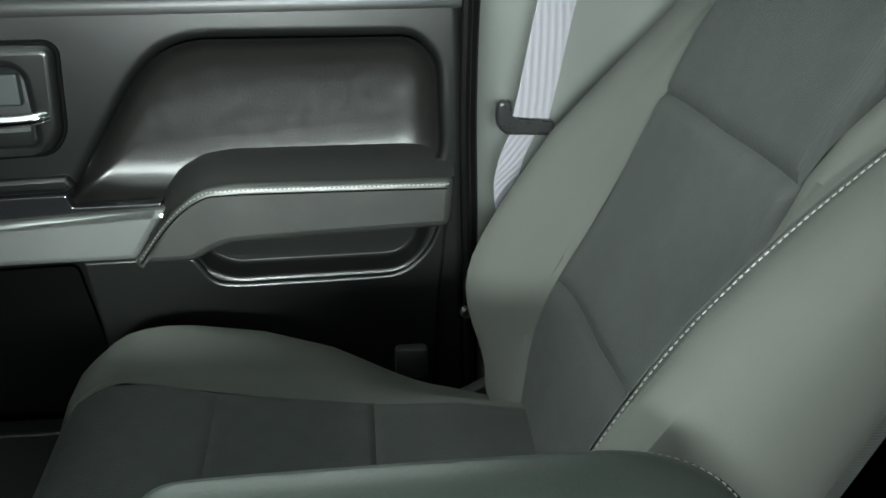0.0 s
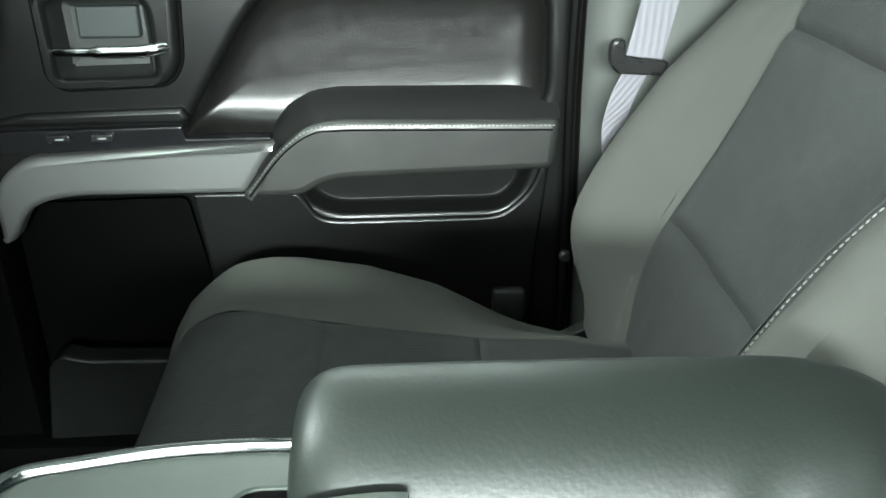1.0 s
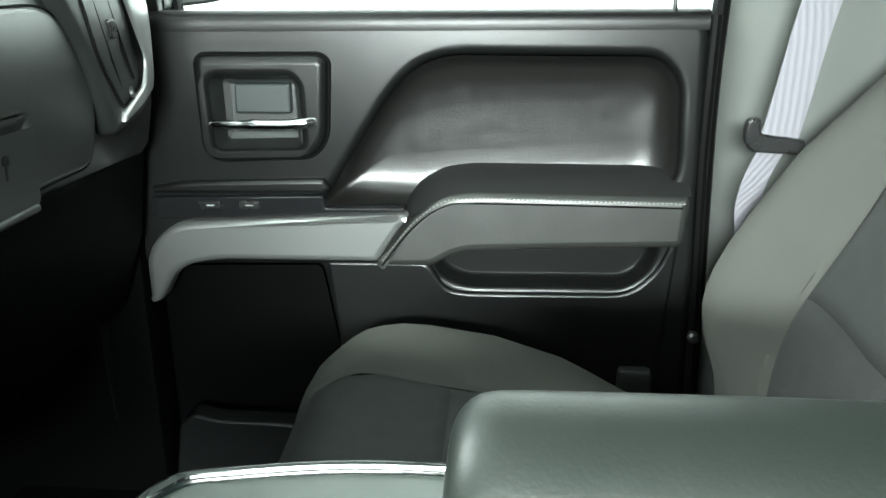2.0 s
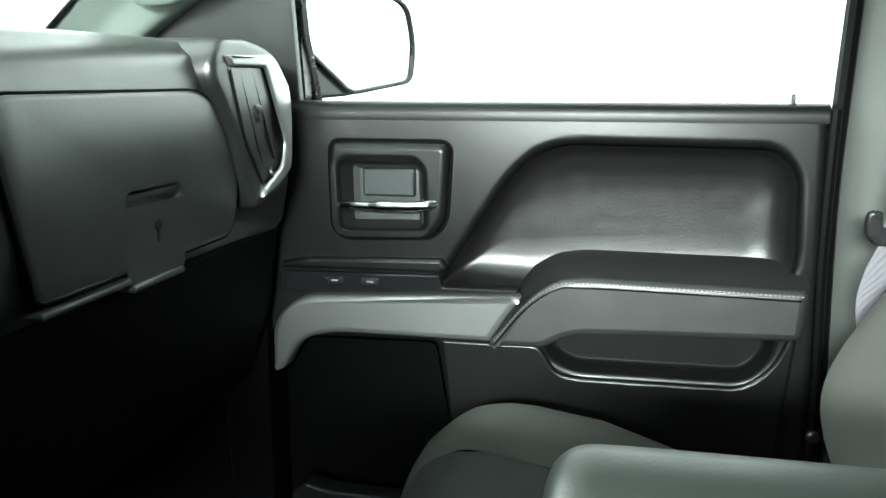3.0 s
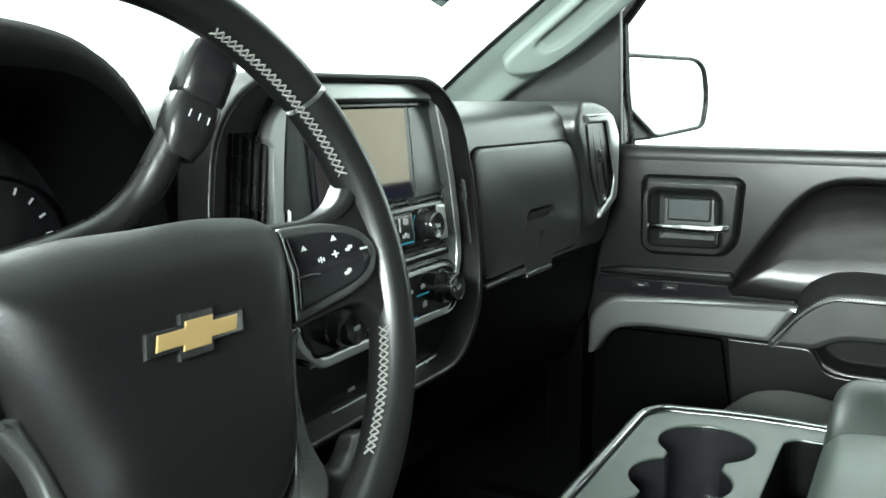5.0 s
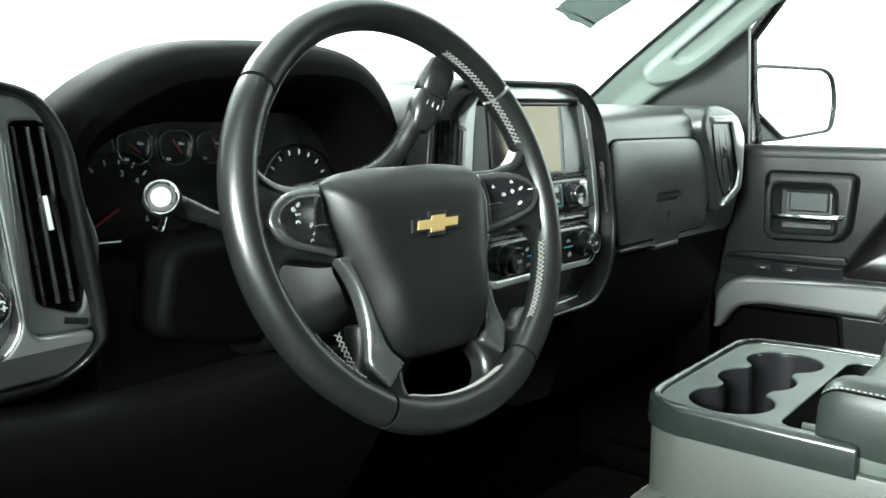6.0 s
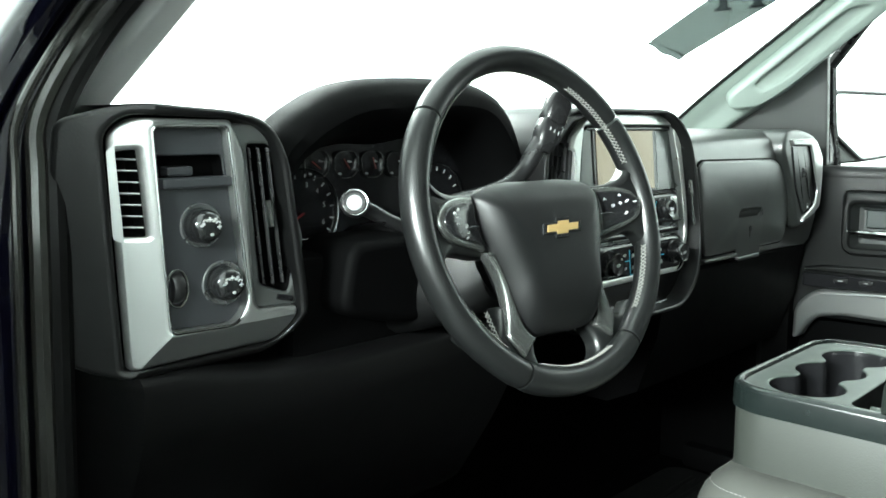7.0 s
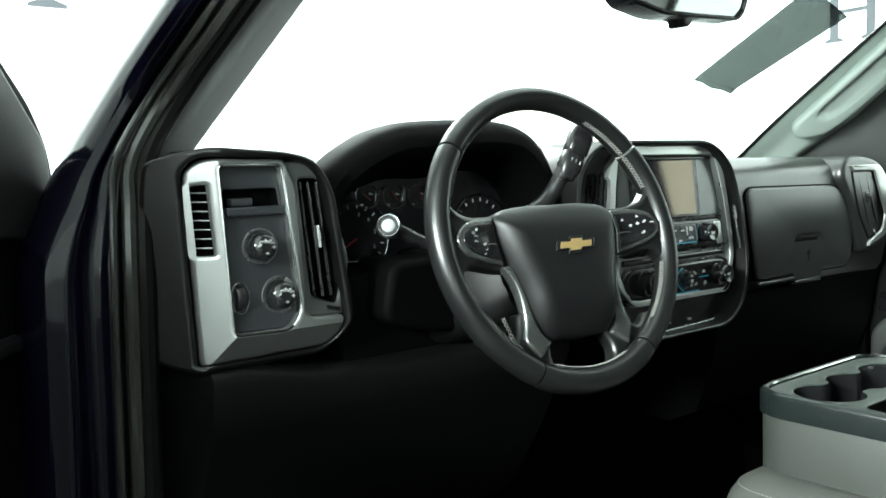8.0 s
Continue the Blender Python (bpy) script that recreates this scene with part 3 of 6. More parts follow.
def passenger_door():
    door = thing("truck_door", (0.84, 0.3, 1.0), "closed black passenger door with silver trim and padded armrest", "door")
    recess = rounded([(0.480, 1.146), (0.36, 1.140), (0.028, 1.150), (0.034, 1.305), (0.060, 1.334), (0.317, 1.337), (0.356, 1.324), (0.390, 1.290), (0.464, 1.174)],
                     [0.012, 0.0, 0.06, 0.04, 0.03, 0.05, 0.05, 0.05, 0.02], 6)
    cup_hole = rect(0.487, 0.617, 1.222, 1.326, 0.016)
    grab = rounded([(0.338, 1.078), (0.300, 1.100), (0.046, 1.104), (0.052, 1.066), (0.080, 1.037), (0.300, 1.038), (0.330, 1.055)], [0.02, 0.02, 0.012, 0.02, 0.03, 0.02, 0.02], 5)
    store = rounded([(0.486, 1.064), (0.455, 0.88), (0.455, 0.685), (0.775, 0.685), (0.775, 1.03), (0.74, 1.062)], [0.01, 0.03, 0.03, 0.03, 0.03, 0.03], 4)
    outline = rounded([(-0.012, 0.66), (0.80, 0.66), (0.79, 1.20), (0.72, 1.384), (0.002, 1.384)], [0.05, 0.05, 0.05, 0.034, 0.030], 5)
    part("door_panel", bowed(plate, door_side, outline, -0.05, 0.0, 0.012, (recess, cup_hole, grab, store), 5, cuts=13), PLASTIC, door, "grained black moulded door panel")
    # window ledge, a soft roll along the top
    prof = [(-0.070, 1.386), (-0.036, 1.390), (-0.022, 1.3902), (-0.014, 1.3892), (-0.0080, 1.3862), (-0.0052, 1.381), (-0.0036, 1.374), (-0.0042, 1.366)]
    bm = bmesh.new()
    grid(bm, lambda u, v: door_side(0.002 + u * 0.716, prof[round(v * 7)][1], prof[round(v * 7)][0]), 24, 7)
    part("window_ledge", bm, SHELL, door, "soft black ledge under the side window")
    # scooped recess over the armrest
    part("recess", bowed(scoop, door_side, recess, (0.385, 1.212), (0.10, 1.236), [(0, -0.001), (0.012, -0.003), (0.03, -0.009), (0.06, -0.018), (0.10, -0.026), (0.16, -0.033), (0.25, -0.039), (0.40, -0.044), (0.60, -0.046), (0.85, -0.047)]), SCOOP, door, "deep scooped recess with grained walls")
    # inner grab pocket
    part("grab_pocket", shape(bowl, door_side, grab, [(0, 0.004), (0.002, -0.002), (0.0045, -0.018), (0.007, -0.022), (0.010, -0.0235)]), PLASTIC, door, "long grab pocket under the armrest")
    # storage bin low in the door, stretched forward as black where shade falls
    part("map_pocket", shape(bowl, door_side, store, [(0, -0.002), (0.006, -0.03), (0.012, -0.048)]), PLASTIC_SHADE, door, "dark open storage bin in the door")
    lower = rounded([(0.478, 1.072), (0.345, 1.071), (0.32, 1.032), (0.29, 1.028), (0.08, 1.027), (0.045, 1.06), (0.03, 1.10), (0.02, 1.10), (0.03, 0.98), (0.05, 0.75), (0.40, 0.72), (0.455, 0.86)],
                    [0.006, 0.01, 0.02, 0.02, 0.03, 0.02, 0.004, 0.004, 0.02, 0.04, 0.05, 0.05], 4)
    part("lower_panel", shape(plate, door_side, lower, -0.01, 0.005, 0.005, (), 3), PLASTIC, door, "proud lower panel of grained plastic")
    pocket_wall = rounded([(0.452, 0.67), (0.715, 0.67), (0.690, 0.840), (0.668, 0.853), (0.640, 0.844), (0.458, 0.836)], [0.01, 0.02, 0.01, 0.004, 0.01, 0.01], 4)
    part("pocket_wall", shape(plate, door_side, pocket_wall, -0.005, 0.028, 0.004, (), 3), MAT, door, "scuffed plastic front of the storage bin")
    # padded armrest
    arm = rounded([(0.410, 1.073), (0.362, 1.138), (0.322, 1.168), (0.283, 1.172), (0.014, 1.166), (0.018, 1.100), (0.300, 1.094), (0.338, 1.073)],
                  [0.004, 0.03, 0.03, 0.03, 0.012, 0.012, 0.025, 0.01], 5)
    part("armrest", shape(plate, door_side, arm, -0.03, 0.032, 0.011, (), 4), VINYL_BLACK, door, "padded black vinyl armrest with stitched top edge")
    bm = bmesh.new()
    high, low = [(0.012, 1.190), (0.29, 1.193), (0.325, 1.188), (0.355, 1.172), (0.385, 1.136)], [(0.012, 1.1665), (0.283, 1.1715), (0.322, 1.1675), (0.362, 1.1385), (0.392, 1.098)]

    def top_skin(u, v):
        ya, yb = 0.012 + 0.373 * u, 0.014 + 0.376 * u
        a, b = (ya, lerp_table(high, ya)), (yb, lerp_table(low, yb))
        s = 1 - (1 - v) ** 1.0
        return door_side(a[0] + (b[0] - a[0]) * s, a[1] + (b[1] - a[1]) * s ** 1.6, -0.046 + 0.072 * s)
    grid(bm, top_skin, 40, 8)
    part("armrest_top", bm, ARM_TOP, door, "matt dark top of the armrest")
    seam = [door_side(y, z, 0.0325) for y, z in ((0.400, 1.082), (0.360, 1.132), (0.322, 1.160), (0.283, 1.1645), (0.15, 1.162), (0.024, 1.159))]
    part("stitching", shape(stitches, smooth_line(seam, 10), 0.0034, 0.0020, 0.0008), THREAD, door, "pale stitching along the armrest")
    part("seam_line", shape(tube, [p + Vector((0.001, 0, -0.006)) for p in smooth_line(seam, 8)], 0.0012, 5), PLASTIC_SHADE, door)
    # silver spear
    spear = rounded([(0.712, 1.015), (0.712, 1.09), (0.672, 1.128), (0.366, 1.140), (0.408, 1.076), (0.622, 1.078), (0.672, 1.066), (0.698, 1.02)], [0.004, 0.04, 0.04, 0.004, 0.004, 0.03, 0.03, 0.004], 6)
    part("silver_trim", shape(plate, door_side, spear, -0.01, 0.022, 0.009, (), 4), SILVER, door, "satin silver trim spear")
    # switch panel
    sw = rounded([(0.70, 1.133), (0.70, 1.160), (0.478, 1.162), (0.474, 1.146), (0.372, 1.146), (0.372, 1.141), (0.672, 1.131)], 0.003, 3)
    panel = part("switch_panel", shape(plate, door_side, sw, -0.01, 0.012, 0.002), GLOSS_BLACK, door, "gloss black window switch panel")
    for y in (0.622, 0.572):
        part("switch", shape(plate, door_side, rect(y - 0.014, y + 0.014, 1.146, 1.156, 0.003), 0.010, 0.017, 0.002), SATIN_BLACK, panel)
        part("switch_mark", shape(plate, door_side, rect(y - 0.006, y + 0.004, 1.1500, 1.1518, 0.0006), 0.016, 0.0176, 0.0004), MARK, panel)
    ridge = [(0.70, 1.163), (0.70, 1.172), (0.66, 1.180), (0.475, 1.184), (0.468, 1.170), (0.478, 1.163)]
    part("ridge", shape(plate, door_side, rounded(ridge, 0.003, 3), -0.01, 0.009, 0.006, (), 3), PLASTIC, door)
    # pull handle
    bez = rounded([(0.470, 1.236), (0.487, 1.212), (0.610, 1.208), (0.626, 1.222), (0.629, 1.330), (0.622, 1.338), (0.474, 1.338), (0.465, 1.330)], [0.02, 0.02, 0.015, 0.015, 0.012, 0.01, 0.012, 0.012], 5)
    inner = rounded([(0.500, 1.224), (0.612, 1.222), (0.614, 1.304), (0.606, 1.312), (0.512, 1.312), (0.503, 1.302)], 0.010, 5)
    hb = part("handle_bezel", bowed(plate, door_side, bez, -0.004, 0.013, 0.0105, (inner,), 5), PLASTIC, door, "raised rounded surround of the inner door handle")
    part("groove", bowed(plate, door_side, inset(bez, -0.004), -0.004, 0.0015, 0.001, (inset(bez, 0.001),), 1), PLASTIC_SHADE, hb)
    part("cup", bowed(bowl, door_side, inner, [(0, 0.003), (0.002, -0.005), (0.006, -0.030), (0.014, -0.034)]), PLASTIC_SOFT, hb)
    part("back_plate", bowed(plate, door_side, rect(0.520, 0.592, 1.262, 1.300, 0.004), -0.034, -0.022, 0.003), BLUE_GREY, hb)
    lever = [door_side(0.614, 1.2535, 0.004), door_side(0.60, 1.2545, 0.012), door_side(0.56, 1.2545, 0.015), door_side(0.515, 1.2545, 0.015), door_side(0.490, 1.257, 0.012), door_side(0.482, 1.258, 0.002)]
    part("lever", shape(tube, smooth_line(lever, 6), [0.0055] * 12 + [0.0075] * 19, 12), CHROME, hb, "chrome pull lever")
    part("lever_pivot", shape(plate, door_side, rect(0.483, 0.506, 1.226, 1.262, 0.008), -0.02, 0.006, 0.004), SATIN_BLACK, hb)
    # lock pin and door rear edge
    part("lock_pin", shape(lathe, (0.855, 0.045, 1.384), (0, 0, 1), [(0.0, 0), (0.006, 0.001), (0.003, 0.006), (0.0028, 0.016), (0.0, 0.018)], 10), SATIN_BLACK, door)
    edge = [(0.845, -0.014, 0.66), (0.845, -0.010, 0.95), (0.845, -0.002, 1.2), (0.848, -0.004, 1.384)]
    part("edge_seal", shape(tube, smooth_line(edge, 4), 0.007, 8), RUBBER, door, "black rubber seal down the door edge")
    # outer skin and glass
    skin = rounded([(-0.03, 0.62), (0.80, 0.62), (0.80, 1.37), (-0.03, 1.37)], 0.03)
    part("outer_skin", shape(plate, door_side, skin, -0.13, -0.075, 0.004, (), 2, True), PAINT, door)
    glass = [(-0.01, 1.36), (0.668, 1.36), (0.668, 1.56), (0.42, 1.79), (-0.01, 1.80)]
    g = part("side_glass", shape(plate, lambda u, v, w: door_side(u, v, w - 0.072 + max(0, v - 1.38) * 0.25), glass, 0, 0.004, 0.001), GLASS, door, "clear side window glass")
    g.visible_shadow = False
    frame_path = [(0.925, 0.69, 1.37), (0.875, 0.690, 1.48), (0.855, 0.690, 1.60), (0.80, 0.52, 1.80), (0.79, 0.20, 1.83), (0.79, -0.02, 1.83), (0.86, -0.02, 1.55), (0.90, -0.02, 1.37)]
    part("window_frame", shape(tube, frame_path, 0.013, 8), SATIN_BLACK, door, "slim black window frame")
    # corner panel ahead of the glass
    sail = [(0.676, 1.372), (0.93, 1.372), (0.95, 1.45), (0.86, 1.535), (0.676, 1.655)]
    part("corner_panel", shape(plate, lambda u, v, w: door_side(u, v, w - 0.035 + max(0, v - 1.38) * 0.15), sail, 0, 0.012, 0.003), PLASTIC_SOFT, door, "dark triangular mirror corner panel")
    return door


passenger_door()


def wing_mirror():
    m = thing("wing_mirror", (0.95, 0.70, 1.40), "black folding wing mirror on the passenger door, bright glass", "mirror")
    slope = 0.45

    def fr(u, v, w=0.0):
        return Vector((u - w * 0.41, 0.614 - slope * (u - 1.137) - w * 0.91, v))
    glass = rounded([(0.930, 1.545), (1.118, 1.541), (1.140, 1.527), (1.155, 1.472), (1.146, 1.413), (1.016, 1.397), (0.921, 1.470)], [0.02, 0.02, 0.02, 0.03, 0.015, 0.015, 0.02], 5)
    part("mirror_glass", shape(plate, fr, glass, -0.004, 0.0, 0.001), MIRROR, m, "bright mirror glass")
    part("rim", shape(plate, fr, inset(glass, -0.0055), -0.02, 0.005, 0.002, (inset(glass, 0.001),), 3), SATIN_BLACK, m)
    big = rounded([(0.902, 1.550), (0.935, 1.553), (1.122, 1.549), (1.146, 1.532), (1.163, 1.472), (1.153, 1.407), (1.014, 1.390), (0.915, 1.386), (0.898, 1.44)], [0.012, 0.01, 0.02, 0.02, 0.03, 0.015, 0.01, 0.012, 0.03], 5)
    part("housing_front", shape(plate, fr, inset(big, 0.003), -0.02, -0.004, 0.002, (glass,), 2), PLASTIC_SOFT, m)
    part("housing", shape(bowl, fr, big, [(0.004, -0.004), (0, -0.008), (0.0, -0.03), (0.012, -0.08), (0.030, -0.11)]), PLASTIC_SOFT, m, "satin black mirror housing")
    arm = [fr(0.985, 1.43, -0.03), Vector((0.93, 0.735, 1.415)), Vector((0.895, 0.75, 1.405)), Vector((0.86, 0.76, 1.40))]
    part("arm", shape(tube, smooth_line(arm, 5), 0.024, 10, False, 1.3), SATIN_BLACK, m)
    part("base", shape(plate, lambda u, v, w: Vector((0.862 + w, u, v)), rounded([(0.68, 1.385), (0.82, 1.385), (0.82, 1.44), (0.74, 1.545), (0.69, 1.555)], 0.015), 0.0, 0.03, 0.006), SATIN_BLACK, m)


wing_mirror()


# ---- passenger-side door post, belt ----
def door_post():
    pts = [(-0.012, 0.90), (-0.035, 0.862), (-0.10, 0.838), (-0.20, 0.83), (-0.285, 0.795)]
    bm = bmesh.new()
    zs = [0.66, 0.95, 1.2, 1.4, 1.6, 1.8]
    sec = smooth_line([(y, x, 0) for y, x in pts], 5)
    grid(bm, lambda u, v: Vector((sec[round(u * 20)][1] - 0.14 * max(0, zs[round(v * 5)] - 1.4), sec[round(u * 20)][0], zs[round(v * 5)])), 20, 5)
    structure("b_pillar_passenger", bm, PILLAR_SHADED, "grey door post trim on the passenger side", "pillar")
    seal = [(0.868, -0.020, 0.66), (0.868, -0.016, 1.0), (0.868, -0.010, 1.25), (0.868, -0.014, 1.42), (0.815, -0.018, 1.8)]
    structure("trim_post_seal", shape(tube, smooth_line(seal, 4), 0.010, 8), RUBBER, "black rubber weather seal beside the door post", "trim")
    structure("sill_passenger", shape(box, (0.76, -0.3, 0.66), (0.86, 0.95, 0.72), 0.015), PLASTIC_SHADE, "black door sill plate", "sill")


def seat_belt():
    b = thing("seat_belt", (0.76, -0.06, 1.25), "grey seat belt webbing through a black guide ring", "belt")

    def strap(path, width, name):
        bm = bmesh.new()
        pts = smooth_line(path, 6)
        rings = []
        for i, p in enumerate(pts):
            t = (pts[min(i + 1, len(pts) - 1)] - pts[max(i - 1, 0)]).normalized()
            s = Vector((0.30, -1, 0.0)).cross(t).cross(t).normalized() * width
            n = t.cross(s).normalized() * 0.0008
            rings.append([p - s + n, p + s + n, p + s - n, p - s - n])
        loft(bm, rings)
        return part(name, bm, WEB, b, "pale grey woven webbing")
    strap([(0.800, -0.170, 1.66), (0.778, -0.120, 1.48), (0.764, -0.093, 1.39), (0.758, -0.075, 1.30), (0.756, -0.066, 1.255)], 0.0235, "webbing")
    strap([(0.757, -0.062, 1.246), (0.762, -0.045, 1.20), (0.775, -0.045, 1.15), (0.79, -0.07, 1.05), (0.80, -0.10, 0.95)], 0.016, "lap_webbing")
    clip = rounded([(-0.0255, 1.262), (-0.0285, 1.276), (-0.0425, 1.2765), (-0.0435, 1.2590), (-0.094, 1.2515), (-0.092, 1.2350), (-0.037, 1.2370), (-0.0275, 1.246)], [0.006, 0.006, 0.004, 0.003, 0.004, 0.004, 0.006, 0.006], 4)
    part("guide_ring", shape(plate, lambda u, v, w: Vector((0.754 - w, u, v)), clip, -0.008, 0.004, 0.003, (), 3), SATIN_BLACK, b, "black plastic belt guide")
    part("anchor", shape(box, (0.775, 0.052, 0.90), (0.795, 0.095, 0.945), 0.006), PLASTIC_SOFT, b, "dark plastic belt anchor")
    part("anchor_cover", shape(plate, lambda u, v, w: Vector((0.78 - w, u, v)), rounded([(0.04, 0.86), (-0.06, 0.915), (-0.07, 0.86)], 0.008), 0.0, 0.02, 0.004), PLASTIC_SOFT, b)
    part("bolt", shape(lathe, (0.80, 0.0, 0.985), (-1, 0, 0), [(0.0, 0), (0.008, 0.0), (0.008, 0.006), (0.005, 0.009), (0.0, 0.009)], 12), SATIN_BLACK, b)


door_post()
seat_belt()


# ---- seats ----
def smooth_table(table, t):
    return (lerp_table(table, t - 0.03) + lerp_table(table, t - 0.012) + lerp_table(table, t) + lerp_table(table, t + 0.012) + lerp_table(table, t + 0.03)) / 5


SEAT_X = 0.49
BACK_HALF = [(0.0, 0.0), (0.07, -0.002), (0.14, 0.004), (0.172, 0.030), (0.20, 0.052), (0.232, 0.058), (0.257, 0.040), (0.268, 0.0), (0.262, -0.05), (0.235, -0.09)]
BACK_CURVE = smooth_line([(a, b, 0) for a, b in BACK_HALF], 10)


def back_point(side, i, z):
    """A point of the seat back's skin: i walks across from the middle (0) to behind the side bolster (1)."""
    k = i * (len(BACK_CURVE) - 1)
    n = min(int(k), len(BACK_CURVE) - 2)
    p = BACK_CURVE[n].lerp(BACK_CURVE[n + 1], k - n)
    wide = smooth_table([(0.9, 0.90), (1.05, 1.0), (1.25, 1.0), (1.36, 0.965), (1.45, 0.93), (1.6, 0.80)], z)
    lean = -0.055 - 0.364 * (z - 1.0) - 0.10 * ease((z - 1.45) / 0.25) * 0.5
    belly = 0.020 * math.exp(-((z - 1.07) / 0.10) ** 2) * (1 if p.x < 0.15 else 0.5)
    wide = wide + 0.05 * ease((z - 1.30) / 0.2) * (side > 0)
    roll = (0.55 if side > 0 else 1.0) * smooth_table([(1.23, 0.0), (1.27, -0.012), (1.30, -0.020), (1.33, -0.030), (1.36, -0.045), (1.40, -0.075), (1.45, -0.11), (1.6, -0.20)], z) * ease((p.x - 0.13) / 0.06) - 0.13 * max(0.0, z - 1.32) * (1 - ease((p.x - 0.13) / 0.06))
    deep = p.y * smooth_table([(0.90, 0.15), (0.94, 0.3), (0.98, 0.60), (1.04, 1.26), (1.10, 1.60), (1.165, 1.52), (1.22, 1.30), (1.27, 1.06), (1.31, 0.76), (1.36, 0.36), (1.45, 0.2), (1.6, 0.1)], z) if p.y > 0 else p.y
    return Vector((SEAT_X + side * p.x * wide, lean + deep + belly + roll, z))


def pillow(f, sew=0.007, reach=0.05, du=1.0, dv=1.0, edges=(1, 1, 1, 1)):
    """A sewn panel: its rim dips into the seam. edges: which of u0, u1, v0, v1 are sewn."""
    def g(u, v):
        p = f(u, v)
        e = 1e-3
        tu = f(min(u + e, 1), v) - f(max(u - e, 0), v)
        tv = f(u, min(v + e, 1)) - f(u, max(v - e, 0))
        n = tu.cross(tv)
        n = n.normalized() if n.length > 1e-12 else Vector((0, 0, 0))
        d = 1.0
        for on, dist in zip(edges, (u * du, (1 - u) * du, v * dv, (1 - v) * dv)):
            if on:
                d = min(d, dist / reach)
        drop = sew * (1 - ease(max(d, 0) ** 0.6))
        return p, n, drop
    ref = g(0.5, 0.5)[1]
    return lambda u, v, flip: g(u, v)[0] - flip * g(u, v)[1] * g(u, v)[2], ref


def spaced(n, k=2.0):
    """Steps crowded towards both ends, so that seams stay crisp."""
    return [0.5 + 0.5 * math.copysign(abs(2 * i / n - 1) ** (1 / k), 2 * i / n - 1) for i in range(n + 1)]


def panel(name, f, out, mat, parent, label="", nu=16, nv=16, sew=0.007, width=0.25, height=0.25, edges=(1, 1, 1, 1), reach=0.014):
    fn, ref = pillow(f, sew, reach, width, height, edges)
    flip = 1 if ref.dot(Vector(out)) > 0 else -1
    us, vs = spaced(nu), spaced(nv)
    bm = bmesh.new()
    grid(bm, lambda a, b: fn(us[round(a * nu)], vs[round(b * nv)], flip), nu, nv)
    return part(name, bm, mat, parent, label)


def cushion_point(dx, v):
    """The seat cushion's skin: v runs from the back (0) over the front edge (1)."""
    y, drop = lerp_table(CUSH_Y, v), lerp_table(CUSH_DROP, v)
    e = insert_half(v)
    a = abs(dx)
    high = smooth_table([(-0.06, -0.07), (0.06, -0.05), (0.10, -0.030), (0.135, -0.010), (0.19, 0.018), (0.27, 0.036), (0.34, 0.042), (0.39, 0.038), (0.44, 0.024), (0.48, 0.012)], y)
    if a <= e:
        z = 0.972 + 0.012 * (a / e) ** 2
    else:
        s = (a - e) / (0.275 - e)
        z = 0.984 + high * math.sin(min(s / 0.66, 1) * math.pi / 2) ** 1.5 - (0.13 * max(0, (s - 0.62) / 0.38) ** 2.2)
    return Vector((SEAT_X + dx, y, z + drop))


CUSH_Y = [(0.0, -0.06), (0.72, 0.39), (0.80, 0.438), (0.86, 0.474), (0.92, 0.502), (1.0, 0.535)]
CUSH_DROP = [(0.0, -0.012), (0.15, 0.0), (0.70, 0.0), (0.76, -0.004), (0.80, -0.014), (0.86, -0.040), (0.92, -0.085), (1.0, -0.20)]


def insert_half(v):
    y = lerp_table(CUSH_Y, v)
    return lerp_table([(-0.06, 0.100), (0.118, 0.112), (0.30, 0.152), (0.40, 0.188), (0.48, 0.210)], y)


